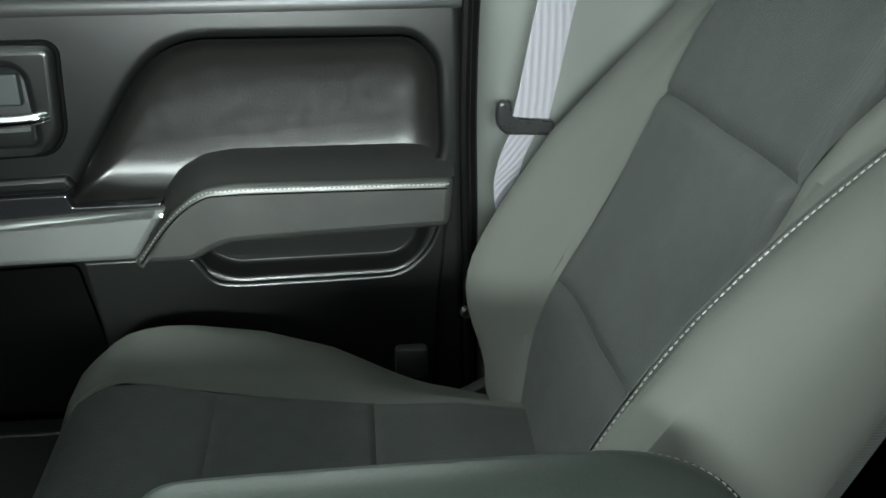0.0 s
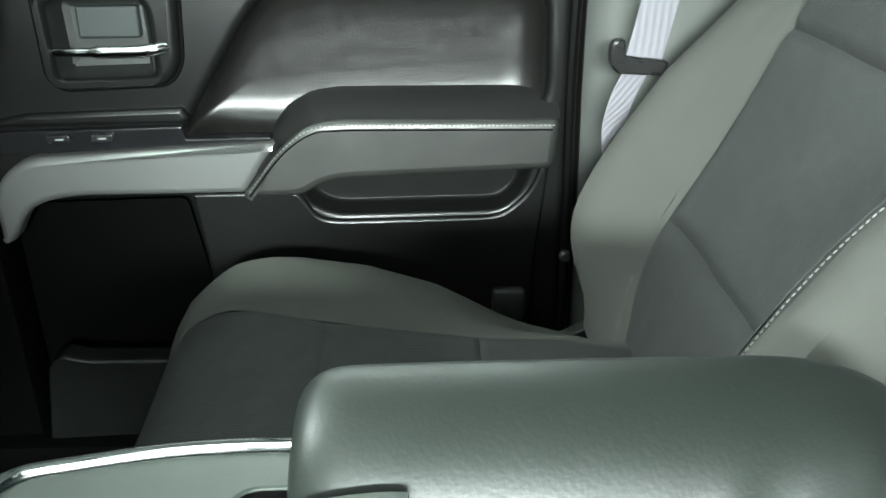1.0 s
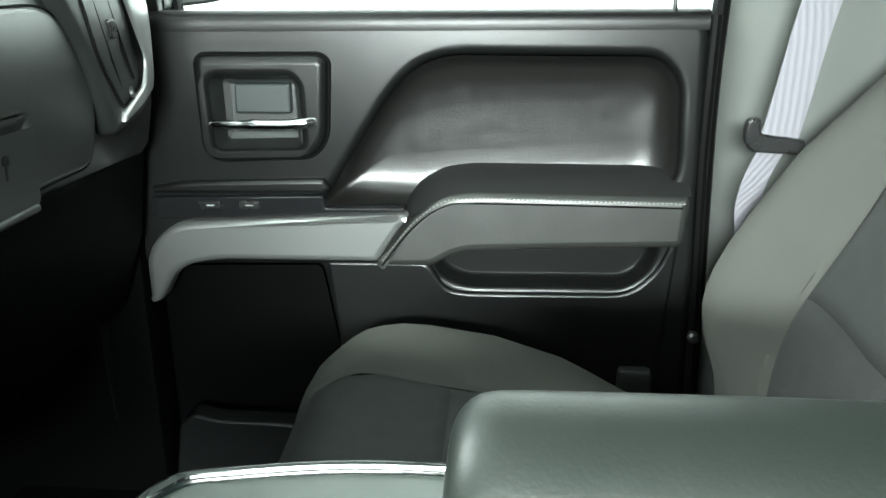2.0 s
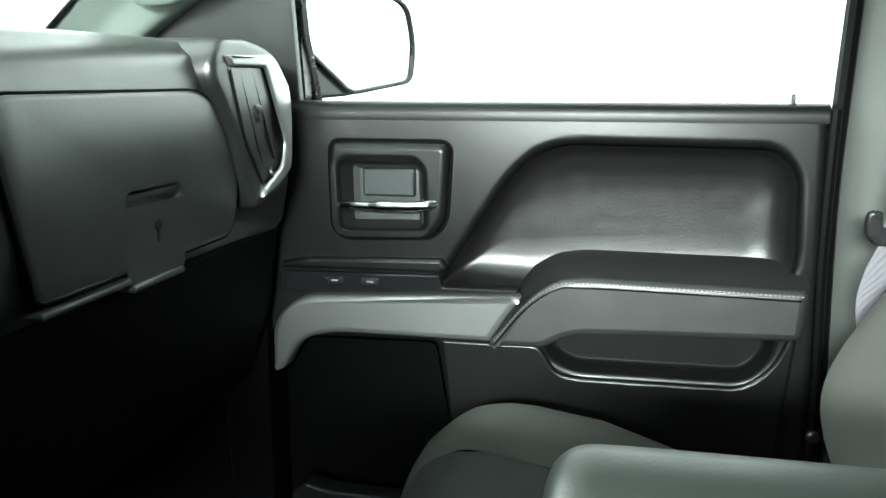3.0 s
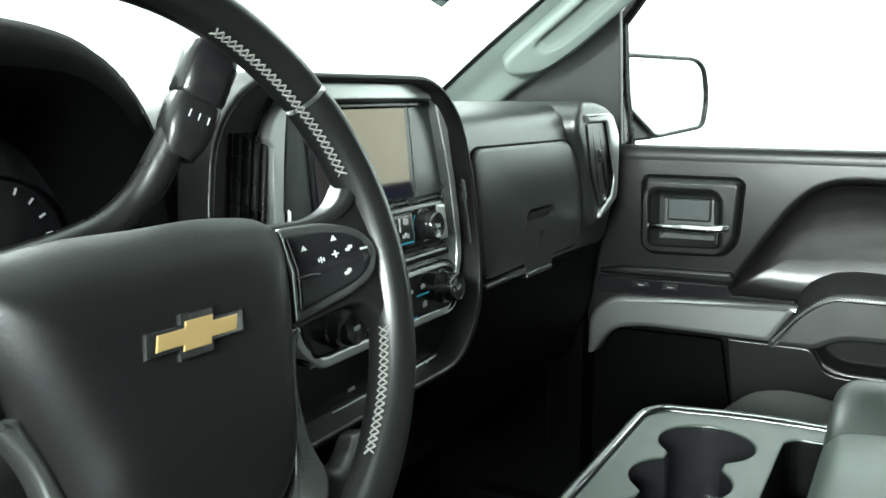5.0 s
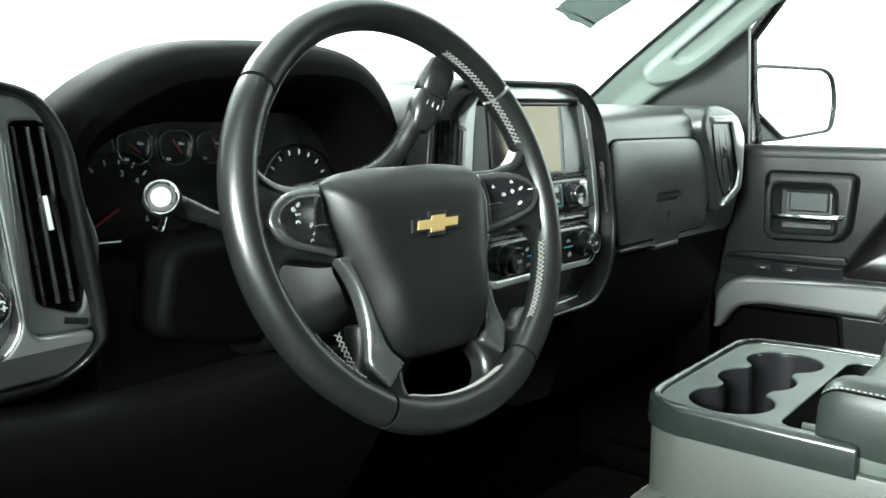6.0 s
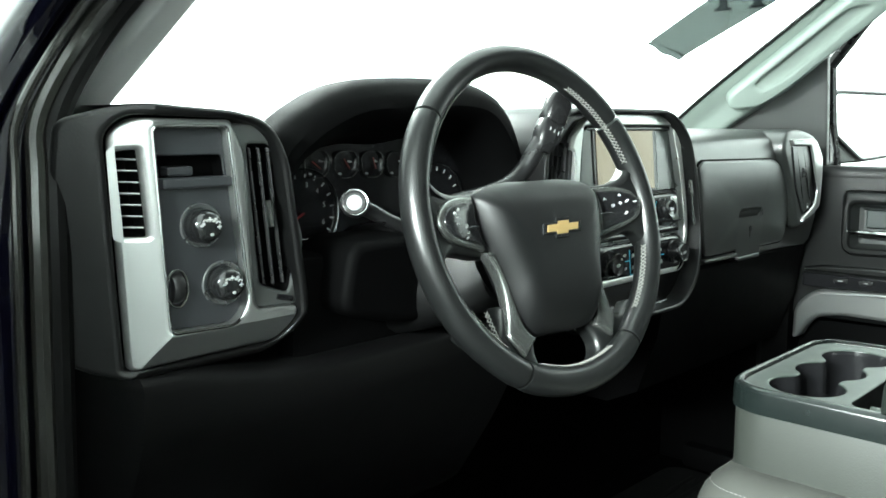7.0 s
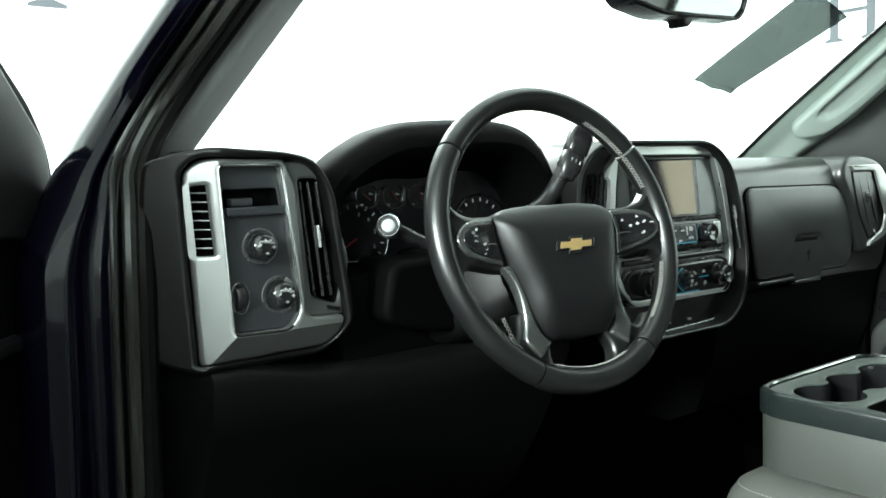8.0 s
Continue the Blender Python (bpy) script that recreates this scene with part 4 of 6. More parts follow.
def build_seat():
    seat = thing("bucket_seat", (SEAT_X, 0.0, 0.66), "grey cloth front passenger seat with ribbed dark inserts and pale stitching", "seat", "front seats")
    up = (0, 1, 0.3)
    cut = 2.02 / 9  # where the insert meets the bolster on the curve
    rows = [(0.93, 1.11, "lower_insert", CLOTH_RIB), (1.11, 1.316, "middle_insert", CLOTH_DARK), (1.316, 1.56, "upper_insert", CLOTH_RIB)]
    for z0, z1, nm, mat in rows:
        def f(u, v, z0=z0, z1=z1):
            k = (u - 0.5) * 2 * cut
            z = z0 + (z1 - z0) * v
            edge = 1.0 - 0.10 * ease((1.05 - z) / 0.12) + 0.24 * ease((z - 1.32) / 0.10)
            return back_point(1 if k >= 0 else -1, abs(k) * edge, z0 + (z1 - z0) * v)
        panel(nm, f, up, mat, seat, "", 24, 16, 0.008, 0.28, z1 - z0, (1, 1, 1, 1))
    for side, nm in ((1, "outer_bolster"), (-1, "inner_bolster")):
        def f(u, v, side=side):
            z = 0.93 + 0.63 * v
            edge = 1.0 - 0.10 * ease((1.05 - z) / 0.12) + 0.24 * ease((z - 1.32) / 0.10)
            return back_point(side, cut * edge + u * (1 - cut * edge), z)
        panel(nm, f, up, CLOTH, seat, "plump grey cloth side bolster", 32, 32, 0.008, 0.24, 0.63, (1, 0, 0, 0))
        if side > 0:
            continue
        ridge = [back_point(side, 0.412, 0.95 + 0.58 * i / 40) + Vector((0, 0.0016, 0.0008)) for i in range(41)]
        part("stitching", shape(stitches, ridge, 0.0038, 0.0018, 0.0008), THREAD, seat, "pale stitching along the bolster")
        part("seam", shape(tube, [p + Vector((-side * 0.0045, 0.0, 0.0)) for p in ridge], 0.0012, 5), CLOTH_DARK, seat)
    bm = bmesh.new()
    rings = []
    for z in (0.86, 0.95, 1.1, 1.3, 1.45, 1.555):
        a = back_point(1, 0.0, max(z, 0.93)).y
        wide = lerp_table([(0.9, 0.94), (1.05, 1.0), (1.3, 1.0), (1.45, 0.95), (1.6, 0.80)], z)
        rings.append([Vector((SEAT_X + s * 0.243 * wide, a + dy, z)) for s, dy in ((-1, -0.02), (1, -0.02), (1, -0.10), (0.9, -0.12), (-0.9, -0.12), (-1, -0.10))])
    loft(bm, rings)
    part("back_shell", bm, CLOTH_DARK, seat)
    # cushion
    for v0, v1, nm in ((0.0, 0.30, "rear_insert"), (0.30, 0.576, "centre_insert"), (0.576, 1.0, "front_insert")):
        def f(u, v, v0=v0, v1=v1):
            vv = v0 + (v1 - v0) * v
            return cushion_point((2 * u - 1) * insert_half(vv), vv)
        panel(nm, f, (0, 0, 1), CLOTH_DARK, seat, "", 24, 20, 0.0026, 0.34, 0.2, (1, 1, 1, 1), 0.008)
    for side, nm in ((1, "cushion_bolster"), (-1, "cushion_bolster")):
        def f(u, v, side=side):
            e = insert_half(v)
            return cushion_point(side * (e + (0.275 - e) * u), v)
        panel(nm, f, (0, 0, 1), CLOTH, seat, "grey cloth cushion bolster", 28, 30, 0.0024, 0.10, 0.5, (1, 0, 0, 0), 0.008)
    part("cushion_base", shape(box, (SEAT_X - 0.25, -0.08, 0.74), (SEAT_X + 0.25, 0.43, 0.90), 0.03), CLOTH_DARK, seat)
    part("seat_frame", shape(box, (SEAT_X - 0.22, -0.08, 0.66), (SEAT_X + 0.22, 0.38, 0.76), 0.01), PLASTIC_SHADE, seat, "dark seat mounting frame")
    return seat


seat = build_seat()
twin = copy_thing(seat, pose((SEAT_X - 0.91) * K, -0.02 * K, 0.66 * K))
tagged(twin, "grey cloth driver seat with ribbed dark inserts behind the steering wheel")


# ---- centre console between the seats ----
def centre_console():
    con = thing("centre_console", (0.03, 0.2, 0.95), "grey fold-down centre armrest console with cup holders and open bin", "console")
    foot = rounded([(-0.128, -0.06), (0.190, -0.06), (0.190, 0.330), (0.170, 0.418), (0.145, 0.432), (-0.080, 0.432), (-0.110, 0.424), (-0.128, 0.396)], [0.02, 0.02, 0.04, 0.03, 0.02, 0.03, 0.02, 0.02], 4)
    bm = bmesh.new()
    loft(bm, [[Vector((x, y, z)) for x, y in inset(foot, d)] for d, z in ((-0.004, 0.80), (-0.006, 0.95), (-0.002, 1.03), (0.000, 1.075))])
    plate(bm, flat(0.0), foot, 1.075, 1.150, 0.003, (inset(foot, 0.010),), 2)
    part("base", bm, BASE_VINYL, con, "grey vinyl covered console base")
    rim = rounded([(-0.131, 0.222), (0.192, 0.222), (0.192, 0.330), (0.172, 0.420), (0.147, 0.435), (-0.082, 0.435), (-0.112, 0.427), (-0.131, 0.398)], [0.004, 0.004, 0.04, 0.03, 0.02, 0.03, 0.02, 0.02], 5)

    def three_cups():
        cs = [(-0.066, 0.357, 0.0415), (0.018, 0.361, 0.0405), (0.101, 0.358, 0.0415)]
        n = 60
        x0, x1 = cs[0][0] - cs[0][2], cs[2][0] + cs[2][2]

        def half(x):
            best = (0.359, 0.024 if cs[0][0] < x < cs[2][0] else 0.0)
            for cx, cy, r in cs:
                if abs(x - cx) <= r:
                    h = math.sqrt(max(r * r - (x - cx) ** 2, 0))
                    if h > best[1]:
                        best = (cy, h)
            return best
        xs = [x0 + (x1 - x0) * (0.5 - 0.5 * math.cos(math.pi * (i + 0.5) / n)) for i in range(n)]
        lo = [(x, half(x)[0] - half(x)[1]) for x in xs]
        hi = [(x, half(x)[0] + half(x)[1]) for x in reversed(xs)]
        return lo + hi
    cups = three_cups()
    bin_hole = rounded([(-0.104, 0.20), (0.150, 0.20), (0.150, 0.288), (0.138, 0.298), (-0.096, 0.298), (-0.104, 0.290)], [0.002, 0.002, 0.01, 0.01, 0.01, 0.01], 3)
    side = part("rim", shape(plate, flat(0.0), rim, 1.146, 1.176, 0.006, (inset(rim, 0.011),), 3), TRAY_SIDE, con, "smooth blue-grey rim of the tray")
    top = rounded([(-0.120, 0.19), (0.181, 0.19), (0.181, 0.330), (0.163, 0.411), (0.143, 0.424), (-0.080, 0.424), (-0.106, 0.417), (-0.120, 0.394)], [0.002, 0.002, 0.04, 0.03, 0.02, 0.03, 0.02, 0.02], 5)
    part("tray", shape(plate, flat(0.0), top, 1.15, 1.172, 0.002, (cups, bin_hole), 2), TRAY, con, "grey-green tray with three cup holders")
    part("bright_edge", shape(tube, [Vector((x, y, 1.1745)) for x, y in inset(rim, 0.0095)[3:]], 0.0015, 6), CHROME, side)
    part("cup_well", shape(scoop, flat(0.0), cups, (-0.066, 0.357), (0.101, 0.357), [(0, 1.1705), (0.03, 1.164), (0.08, 1.12), (0.14, 1.106), (0.25, 1.102), (0.8, 1.100)]), GLOSS_BLACK, con, "dark cup holder well")
    part("bin", shape(bowl, flat(0.0), bin_hole, [(0, 1.1705), (0.001, 1.165), (0.005, 1.09), (0.008, 1.086)]), PLASTIC_SHADE, con, "dark open storage bin")
    for x in (-0.048, 0.040):
        part("divider", shape(box, (x - 0.003, 0.20, 1.088), (x + 0.003, 0.292, 1.158), 0.0015), TRAY, con)
    part("bin_clip", shape(plate, flat(1.158), rect(0.01, 0.055, 0.222, 0.243, 0.004), 0, 0.006, 0.003), CHROME, con)
    # padded lid: a horseshoe of soft vinyl round an open channel
    lid = rounded([(-0.116, -0.050), (0.186, -0.050), (0.186, 0.235), (0.172, 0.255), (-0.100, 0.255), (-0.116, 0.240)], [0.03, 0.04, 0.03, 0.02, 0.02, 0.025], 6)
    slot = rounded([(-0.024, 0.038), (0.098, 0.038), (0.098, 0.205), (-0.024, 0.205)], 0.016, 5)
    arm = part("armrest_lid", shape(plate, flat(0.0), lid, 1.152, 1.166, 0.004, (slot,), 3), SHELL, con, "dark base of the armrest")
    outer = smooth_line([(x, y, 0) for x, y in ((-0.100, 0.266), (-0.114, 0.256), (-0.121, 0.225), (-0.122, 0.14), (-0.122, 0.05), (-0.119, -0.02), (-0.095, -0.052), (-0.04, -0.058), (0.03, -0.058), (0.11, -0.058), (0.165, -0.050), (0.190, -0.015), (0.193, 0.05), (0.193, 0.14), (0.191, 0.225), (0.185, 0.256), (0.172, 0.266))], 6)
    inner = smooth_line([(x, y, 0) for x, y in ((-0.046, 0.266), (-0.034, 0.256), (-0.028, 0.225), (-0.027, 0.15), (-0.027, 0.09), (-0.023, 0.058), (-0.008, 0.041), (0.012, 0.036), (0.037, 0.036), (0.066, 0.036), (0.084, 0.041), (0.098, 0.058), (0.101, 0.09), (0.101, 0.15), (0.102, 0.225), (0.108, 0.256), (0.120, 0.266))], 6)
    section = ((0.05, 1.156), (-0.01, 1.168), (-0.035, 1.188), (-0.022, 1.207), (0.010, 1.2195), (0.026, 1.2212), (0.055, 1.2248), (0.13, 1.2275), (0.26, 1.2275), (0.42, 1.2250), (0.56, 1.2198), (0.68, 1.2120), (0.79, 1.2020), (0.88, 1.1905), (0.95, 1.1790), (1.0, 1.1640))
    rings, n = [], len(outer)
    for i, (o, q) in enumerate(zip(outer, inner)):
        near = min(i, n - 1 - i) / 11
        k = math.sqrt(max(0.02, 1 - (1 - min(near, 1)) ** 2))
        rings.append([Vector((o.x + (q.x - o.x) * a, o.y + (q.y - o.y) * a, 1.160 + (z - 1.160) * k)) for a, z in section])
    bm = bmesh.new()
    loft(bm, rings, False)
    for end in (rings[0], rings[-1]):
        bm.faces.new([bm.verts.new(p) for p in end])
    part("pad", bm, VINYL, arm, "soft stitched vinyl pad of the armrest")
    seam = [Vector(r[5]) + Vector((0, 0, 0.0008)) for r in rings[2:-2]]
    part("stitching", shape(stitches, seam, 0.0030, 0.0018, 0.0007), THREAD, arm, "pale stitching round the armrest")
    part("seam", shape(tube, [Vector(r[4]) + Vector((0, 0, 0.0004)) for r in rings[2:-2]], 0.0011, 5), PLASTIC_SHADE, arm)
    bm = bmesh.new()
    front = smooth_line([(0.268, 1.160, 0), (0.264, 1.182, 0), (0.252, 1.197, 0), (0.230, 1.202, 0), (0.207, 1.203, 0), (0.203, 1.198, 0), (0.2025, 1.165, 0)], 4)
    grid(bm, lambda a, b: Vector((-0.040 + 0.150 * a, front[round(b * (len(front) - 1))].x, front[round(b * (len(front) - 1))].y)), 4, len(front) - 1)
    part("front_panel", bm, TRAY, arm, "smooth pale grey panel between the pads")
    part("channel", shape(bowl, flat(0.0), inset(slot, -0.004), [(0.0, 1.176), (0.004, 1.168), (0.006, 1.152), (0.012, 1.150)]), GLOSS_BLACK, arm, "dark open channel in the armrest")
    part("channel_rail", shape(box, (0.020, 0.10, 1.152), (0.055, 0.19, 1.168), 0.004), DULL_CHROME, arm, "bright rail inside the channel")
    cush = thing("centre_seat_cushion", (0.03, 0.2, 0.8), "grey cloth centre seat cushion below the console", "cushion")
    out = rounded([(-0.190, -0.05), (0.215, -0.05), (0.215, 0.45), (-0.190, 0.45)], [0.02, 0.02, 0.07, 0.07], 6)
    part("cover", shape(plate, flat(0.0), out, 0.70, 1.078, 0.050, (), 6), CLOTH, cush)
    edge = [Vector((x, y, 1.0640)) for x, y in inset(out, 0.0145)]
    part("stitching", shape(stitches, edge + edge[:1], 0.0034, 0.0020, 0.0006), THREAD, cush, "pale stitching round the cushion edge")


centre_console()


# ---- dashboard ----
dash = thing("dashboard", (0.0, 0.8, 1.2), "black truck dashboard with silver trim, centre screen and vents", "dashboard")


def dash_body():
    def prof(x):
        f = 0.668 + 0.075 * ease((-0.10 - x) / 0.10)
        pts = [(1.04, 1.40), (1.03, 1.446), (0.90, 1.460), (0.80, 1.468), (f + 0.07, 1.468), (f + 0.032, 1.462), (f + 0.010, 1.446), (f + 0.002, 1.425), (f, 1.38), (f + 0.002, 1.30), (f + 0.012, 1.25), (f + 0.05, 1.20), (0.95, 1.14), (1.04, 1.14)]
        k = abs(x / 0.78) ** 6
        return [Vector((x, y - 0.12 * abs(x / 0.78) ** 3 * (1 if y > 0.9 else 0), z - 0.012 * k - 0.030 * ease((-0.47 - x) / 0.10) * (z > 1.44))) for y, z in pts]
    xs = [-0.772, -0.76, -0.70, -0.6, -0.57, -0.545, -0.52, -0.495, -0.47, -0.4, -0.25, -0.2, -0.17, -0.14, -0.11, -0.08, 0.1, 0.3, 0.5, 0.65, 0.74, 0.765]
    bm = bmesh.new()
    loft(bm, [prof(x) for x in xs])
    part("dash_pad", bm, PLASTIC_SOFT, dash, "soft grained dash top")
    # lower passenger side, set back, its shade put in as near-black
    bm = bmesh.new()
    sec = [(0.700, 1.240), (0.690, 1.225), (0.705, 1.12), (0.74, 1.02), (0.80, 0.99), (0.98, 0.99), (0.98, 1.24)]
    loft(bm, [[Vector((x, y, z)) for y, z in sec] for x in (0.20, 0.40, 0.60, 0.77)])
    part("lower_glove_box", bm, PLASTIC_SHADE, dash, "lower glove box with its shade put in as near-black")
    # knee panel on the driver's side
    bm = bmesh.new()
    sec = [(0.655, 1.268), (0.641, 1.256), (0.650, 1.20), (0.706, 1.09), (0.770, 0.99), (0.81, 0.96), (0.95, 0.96), (0.95, 1.268)]
    loft(bm, [rounded3([(x, y + 0.10 * ease((-0.738 - x) / 0.034), z - 0.02 * ease((x + 0.70) / 0.1) * (1 if z > 1.25 else 0)) for y, z in sec], 2, 0.15) for x in (-0.772, -0.764, -0.756, -0.748, -0.738, -0.70, -0.60, -0.45, -0.30, -0.22)])
    part("knee_panel", bm, KNEE, dash, "dark sloping panel below the steering column")


def glove_box():
    def fr(u, v, w=0.0):
        bulge = max(0.0, 1 - ((u - 0.42) / 0.20) ** 2) * max(0.0, 1 - ((v - 1.345) / 0.10) ** 2)
        return Vector((u, 0.6660 - w - 0.004 * bulge, v))
    door = rounded([(0.272, 1.254), (0.300, 1.252), (0.594, 1.250), (0.616, 1.30), (0.600, 1.358), (0.560, 1.402), (0.530, 1.412), (0.252, 1.416), (0.236, 1.404)], [0.01, 0.0, 0.02, 0.02, 0.03, 0.02, 0.02, 0.012, 0.014], 5)
    part("gap", shape(plate, fr, inset(door, -0.0014), -0.01, -0.0002, 0.0006, (inset(door, 0.003),), 1), PLASTIC_SHADE, dash, "dark shut line round the glove box")
    latch_hole = rounded([(0.394, 1.246), (0.482, 1.244), (0.484, 1.3220), (0.392, 1.3235)], [0.003, 0.003, 0.012, 0.012], 4)
    bm = bmesh.new()
    plate(bm, fr, door, -0.02, 0.0022, 0.0060, (latch_hole,), 5)
    box_lid = part("glove_box", bm, PLASTIC_SOFT, dash, "upper glove box lid of soft grained plastic")
    def scooped(u, v, w=0.0):
        return fr(u, v, w - 0.010 * ease((1.3225 - v) / 0.020))
    bm = bmesh.new()
    grid(bm, lambda a, b: scooped(0.3925 + 0.091 * a, 1.246 + 0.0765 * b, 0.0012), 10, 16)
    part("latch_recess", bm, PLASTIC_SOFT, box_lid, "scooped finger recess of the latch")
    flap = rounded([(0.3965, 1.264), (0.4795, 1.262), (0.4810, 1.3015), (0.3955, 1.3030)], 0.004)
    part("latch", shape(plate, fr, flap, -0.014, 0.0015, 0.0022, (), 3), PLASTIC_SOFT, box_lid, "latch flap with key slot")
    part("keyhole", shape(lathe, fr(0.440, 1.289, 0.0010), (0, -1, 0), [(0, 0), (0.0055, 0), (0.0055, 0.0014), (0.004, 0.0018), (0, 0.001)], 14), SHELL, box_lid)
    part("key_slot", shape(plate, fr, rect(0.4380, 0.4420, 1.272, 1.287, 0.001, 2), 0.0, 0.0020, 0.0004, (), 1), SHELL, box_lid)
    part("latch_gap", shape(plate, fr, rect(0.3965, 0.4805, 1.2460, 1.2610, 0.002, 2), -0.012, -0.0075, 0.0005, (), 1), PLASTIC_SHADE, box_lid)
    part("bottom_lip", shape(box, (0.268, 0.659, 1.2425), (0.390, 0.680, 1.2495), 0.003), PLASTIC_SOFT, box_lid)
    part("bottom_lip", shape(box, (0.393, 0.660, 1.2335), (0.482, 0.680, 1.2405), 0.003), PLASTIC_SOFT, box_lid)


def side_vent():
    """Vent at the passenger end, with a silver blade that sweeps round its outer side."""
    def wrap(u, v, w=0.0):
        return Vector((u, 0.652 - w + 0.25 * max(0, u - 0.72), v))
    pod = rounded([(0.628, 1.272), (0.70, 1.282), (0.748, 1.308), (0.757, 1.372), (0.748, 1.412), (0.702, 1.453), (0.662, 1.4610), (0.622, 1.4660), (0.574, 1.4650), (0.552, 1.4530), (0.543, 1.425), (0.590, 1.36)],
                  [0.01, 0.02, 0.02, 0.03, 0.03, 0.02, 0.01, 0.01, 0.012, 0.012, 0.02, 0.02], 4)
    pod_ob = part("vent_pod", shape(plate, wrap, pod, -0.10, 0.0, 0.011, (), 4), PLASTIC_SOFT, dash)
    hole = rounded([(0.580, 1.4345), (0.661, 1.4335), (0.711, 1.345), (0.700, 1.318), (0.650, 1.300), (0.608, 1.355)], [0.004, 0.006, 0.012, 0.008, 0.008, 0.02], 4)
    blade = rounded([(0.570, 1.4470), (0.686, 1.4480), (0.741, 1.404), (0.746, 1.372), (0.735, 1.316), (0.692, 1.296), (0.642, 1.2850), (0.646, 1.2955), (0.700, 1.3165), (0.7125, 1.345), (0.662, 1.4345), (0.580, 1.4355)],
                    [0.004, 0.014, 0.016, 0.02, 0.016, 0.02, 0.003, 0.003, 0.012, 0.012, 0.006, 0.003], 5)
    part("vent_frame", shape(plate, wrap, blade, -0.01, 0.006, 0.0035, (), 4), SILVER, pod_ob, "satin silver vent blade")
    part("vent_edge", shape(plate, wrap, inset(hole, -0.003), -0.01, 0.0025, 0.0015, (hole,), 2), SHELL, pod_ob)
    part("vent_well", shape(bowl, wrap, hole, [(0, 0.0024), (0.001, -0.004), (0.003, -0.05)]), PLASTIC_SHADE, pod_ob)
    for x0, x1, z1 in ((0.606, 0.656, 1.318), (0.636, 0.688, 1.326)):
        part("vane", shape(tube, [(x0, 0.654, 1.431), ((x0 + x1) / 2 - 0.002, 0.653, (1.431 + z1) / 2), (x1, 0.654, z1)], 0.0020, 6, False, 0.5), SHELL, pod_ob)
    part("tab", shape(plate, wrap, rounded([(0.640, 1.372), (0.656, 1.371), (0.652, 1.392), (0.636, 1.393)], 0.004), -0.006, 0.003, 0.002), SATIN_BLACK, pod_ob)
    part("dial", shape(lathe, (0.676, 0.653, 1.3115), (0.3, -1, 0.2), [(0, 0), (0.008, 0), (0.008, 0.003), (0, 0.004)], 14), SATIN_BLACK, pod_ob)


def knob(at, axis, r, h, parent, label="", ring_mat=CHROME):
    k = part("knob", shape(lathe, at, axis, [(r * 1.02, 0), (r, h * 0.55), (r * 0.97, h * 0.8), (r * 0.93, h * 0.95), (r * 0.86, h), (r * 0.80, h * 0.985), (0, h * 0.96)], 36), KNOB_GLOSS, parent, label)
    part("knob_ring", shape(lathe, at, axis, [(r * 1.18, -0.001), (r * 1.20, h * 0.12), (r * 1.10, h * 0.20), (r * 1.02, h * 0.18), (r * 1.02, -0.001)], 28), ring_mat, k)
    return k


def glyph(bm, fr, u, v, a, b, w, rnd):
    """A small unreadable print of two to four uneven bars."""
    n = 2 if min(a, b) < 0.0018 else 3
    for i in range(n):
        if a >= b:
            x0, x1 = u - a + 2 * a * i / n, u - a + 2 * a * (i + 0.93) / n
            h = b * rnd.uniform(0.62, 1.05)
            o = b * rnd.uniform(-0.35, 0.35)
            plate(bm, fr, rect(x0, x1, v + o - h, v + o + h, min(x1 - x0, h) * 0.3, 1), w - 0.001, w, 0.0002, (), 1)
        else:
            z0, z1 = v - b + 2 * b * i / n, v - b + 2 * b * (i + 0.95) / n
            h = a * rnd.uniform(0.6, 1.0)
            plate(bm, fr, rect(u - h, u + h, z0, z1, min(z1 - z0, h) * 0.3, 1), w - 0.001, w, 0.0002, (), 1)


def icon(bm, fr, u, v, s, w, kind):
    """A small printed sign: arrow, handset, wave lines, plus or bar."""
    def put(pts):
        plate(bm, fr, [(u + x * s, v + y * s) for x, y in pts], w - 0.001, w, 0.0001, (), 1)
    if kind == 0:
        put([(-1, -0.7), (1, -0.7), (0, 0.9)])
    elif kind == 1:
        put([(-1.2, -0.3), (-0.9, 0.5), (0.0, 0.8), (0.9, 0.5), (1.2, -0.3), (0.6, -0.3), (0.4, 0.2), (-0.4, 0.2), (-0.6, -0.3)])
    elif kind == 2:
        for k in (-0.8, 0.0, 0.8):
            put([(k - 0.25, -0.9 + abs(k) * 0.4), (k + 0.25, -0.9 + abs(k) * 0.4), (k + 0.25, 0.9 - abs(k) * 0.4), (k - 0.25, 0.9 - abs(k) * 0.4)])
    elif kind == 3:
        put([(-1.1, -0.25), (-0.25, -0.25), (-0.25, -1.0), (0.25, -1.0), (0.25, -0.25), (1.1, -0.25), (1.1, 0.25), (0.25, 0.25), (0.25, 1.0), (-0.25, 1.0), (-0.25, 0.25), (-1.1, 0.25)])
    elif kind == 4:
        put([(-1.3, -0.35), (1.3, -0.35), (1.3, 0.35), (-1.3, 0.35)])
    else:
        put([(-1.1, -0.8), (0.3, -0.8), (0.3, -0.2), (1.1, -0.2), (1.1, 0.8), (-0.2, 0.8), (-0.2, 0.1), (-1.1, 0.1)])


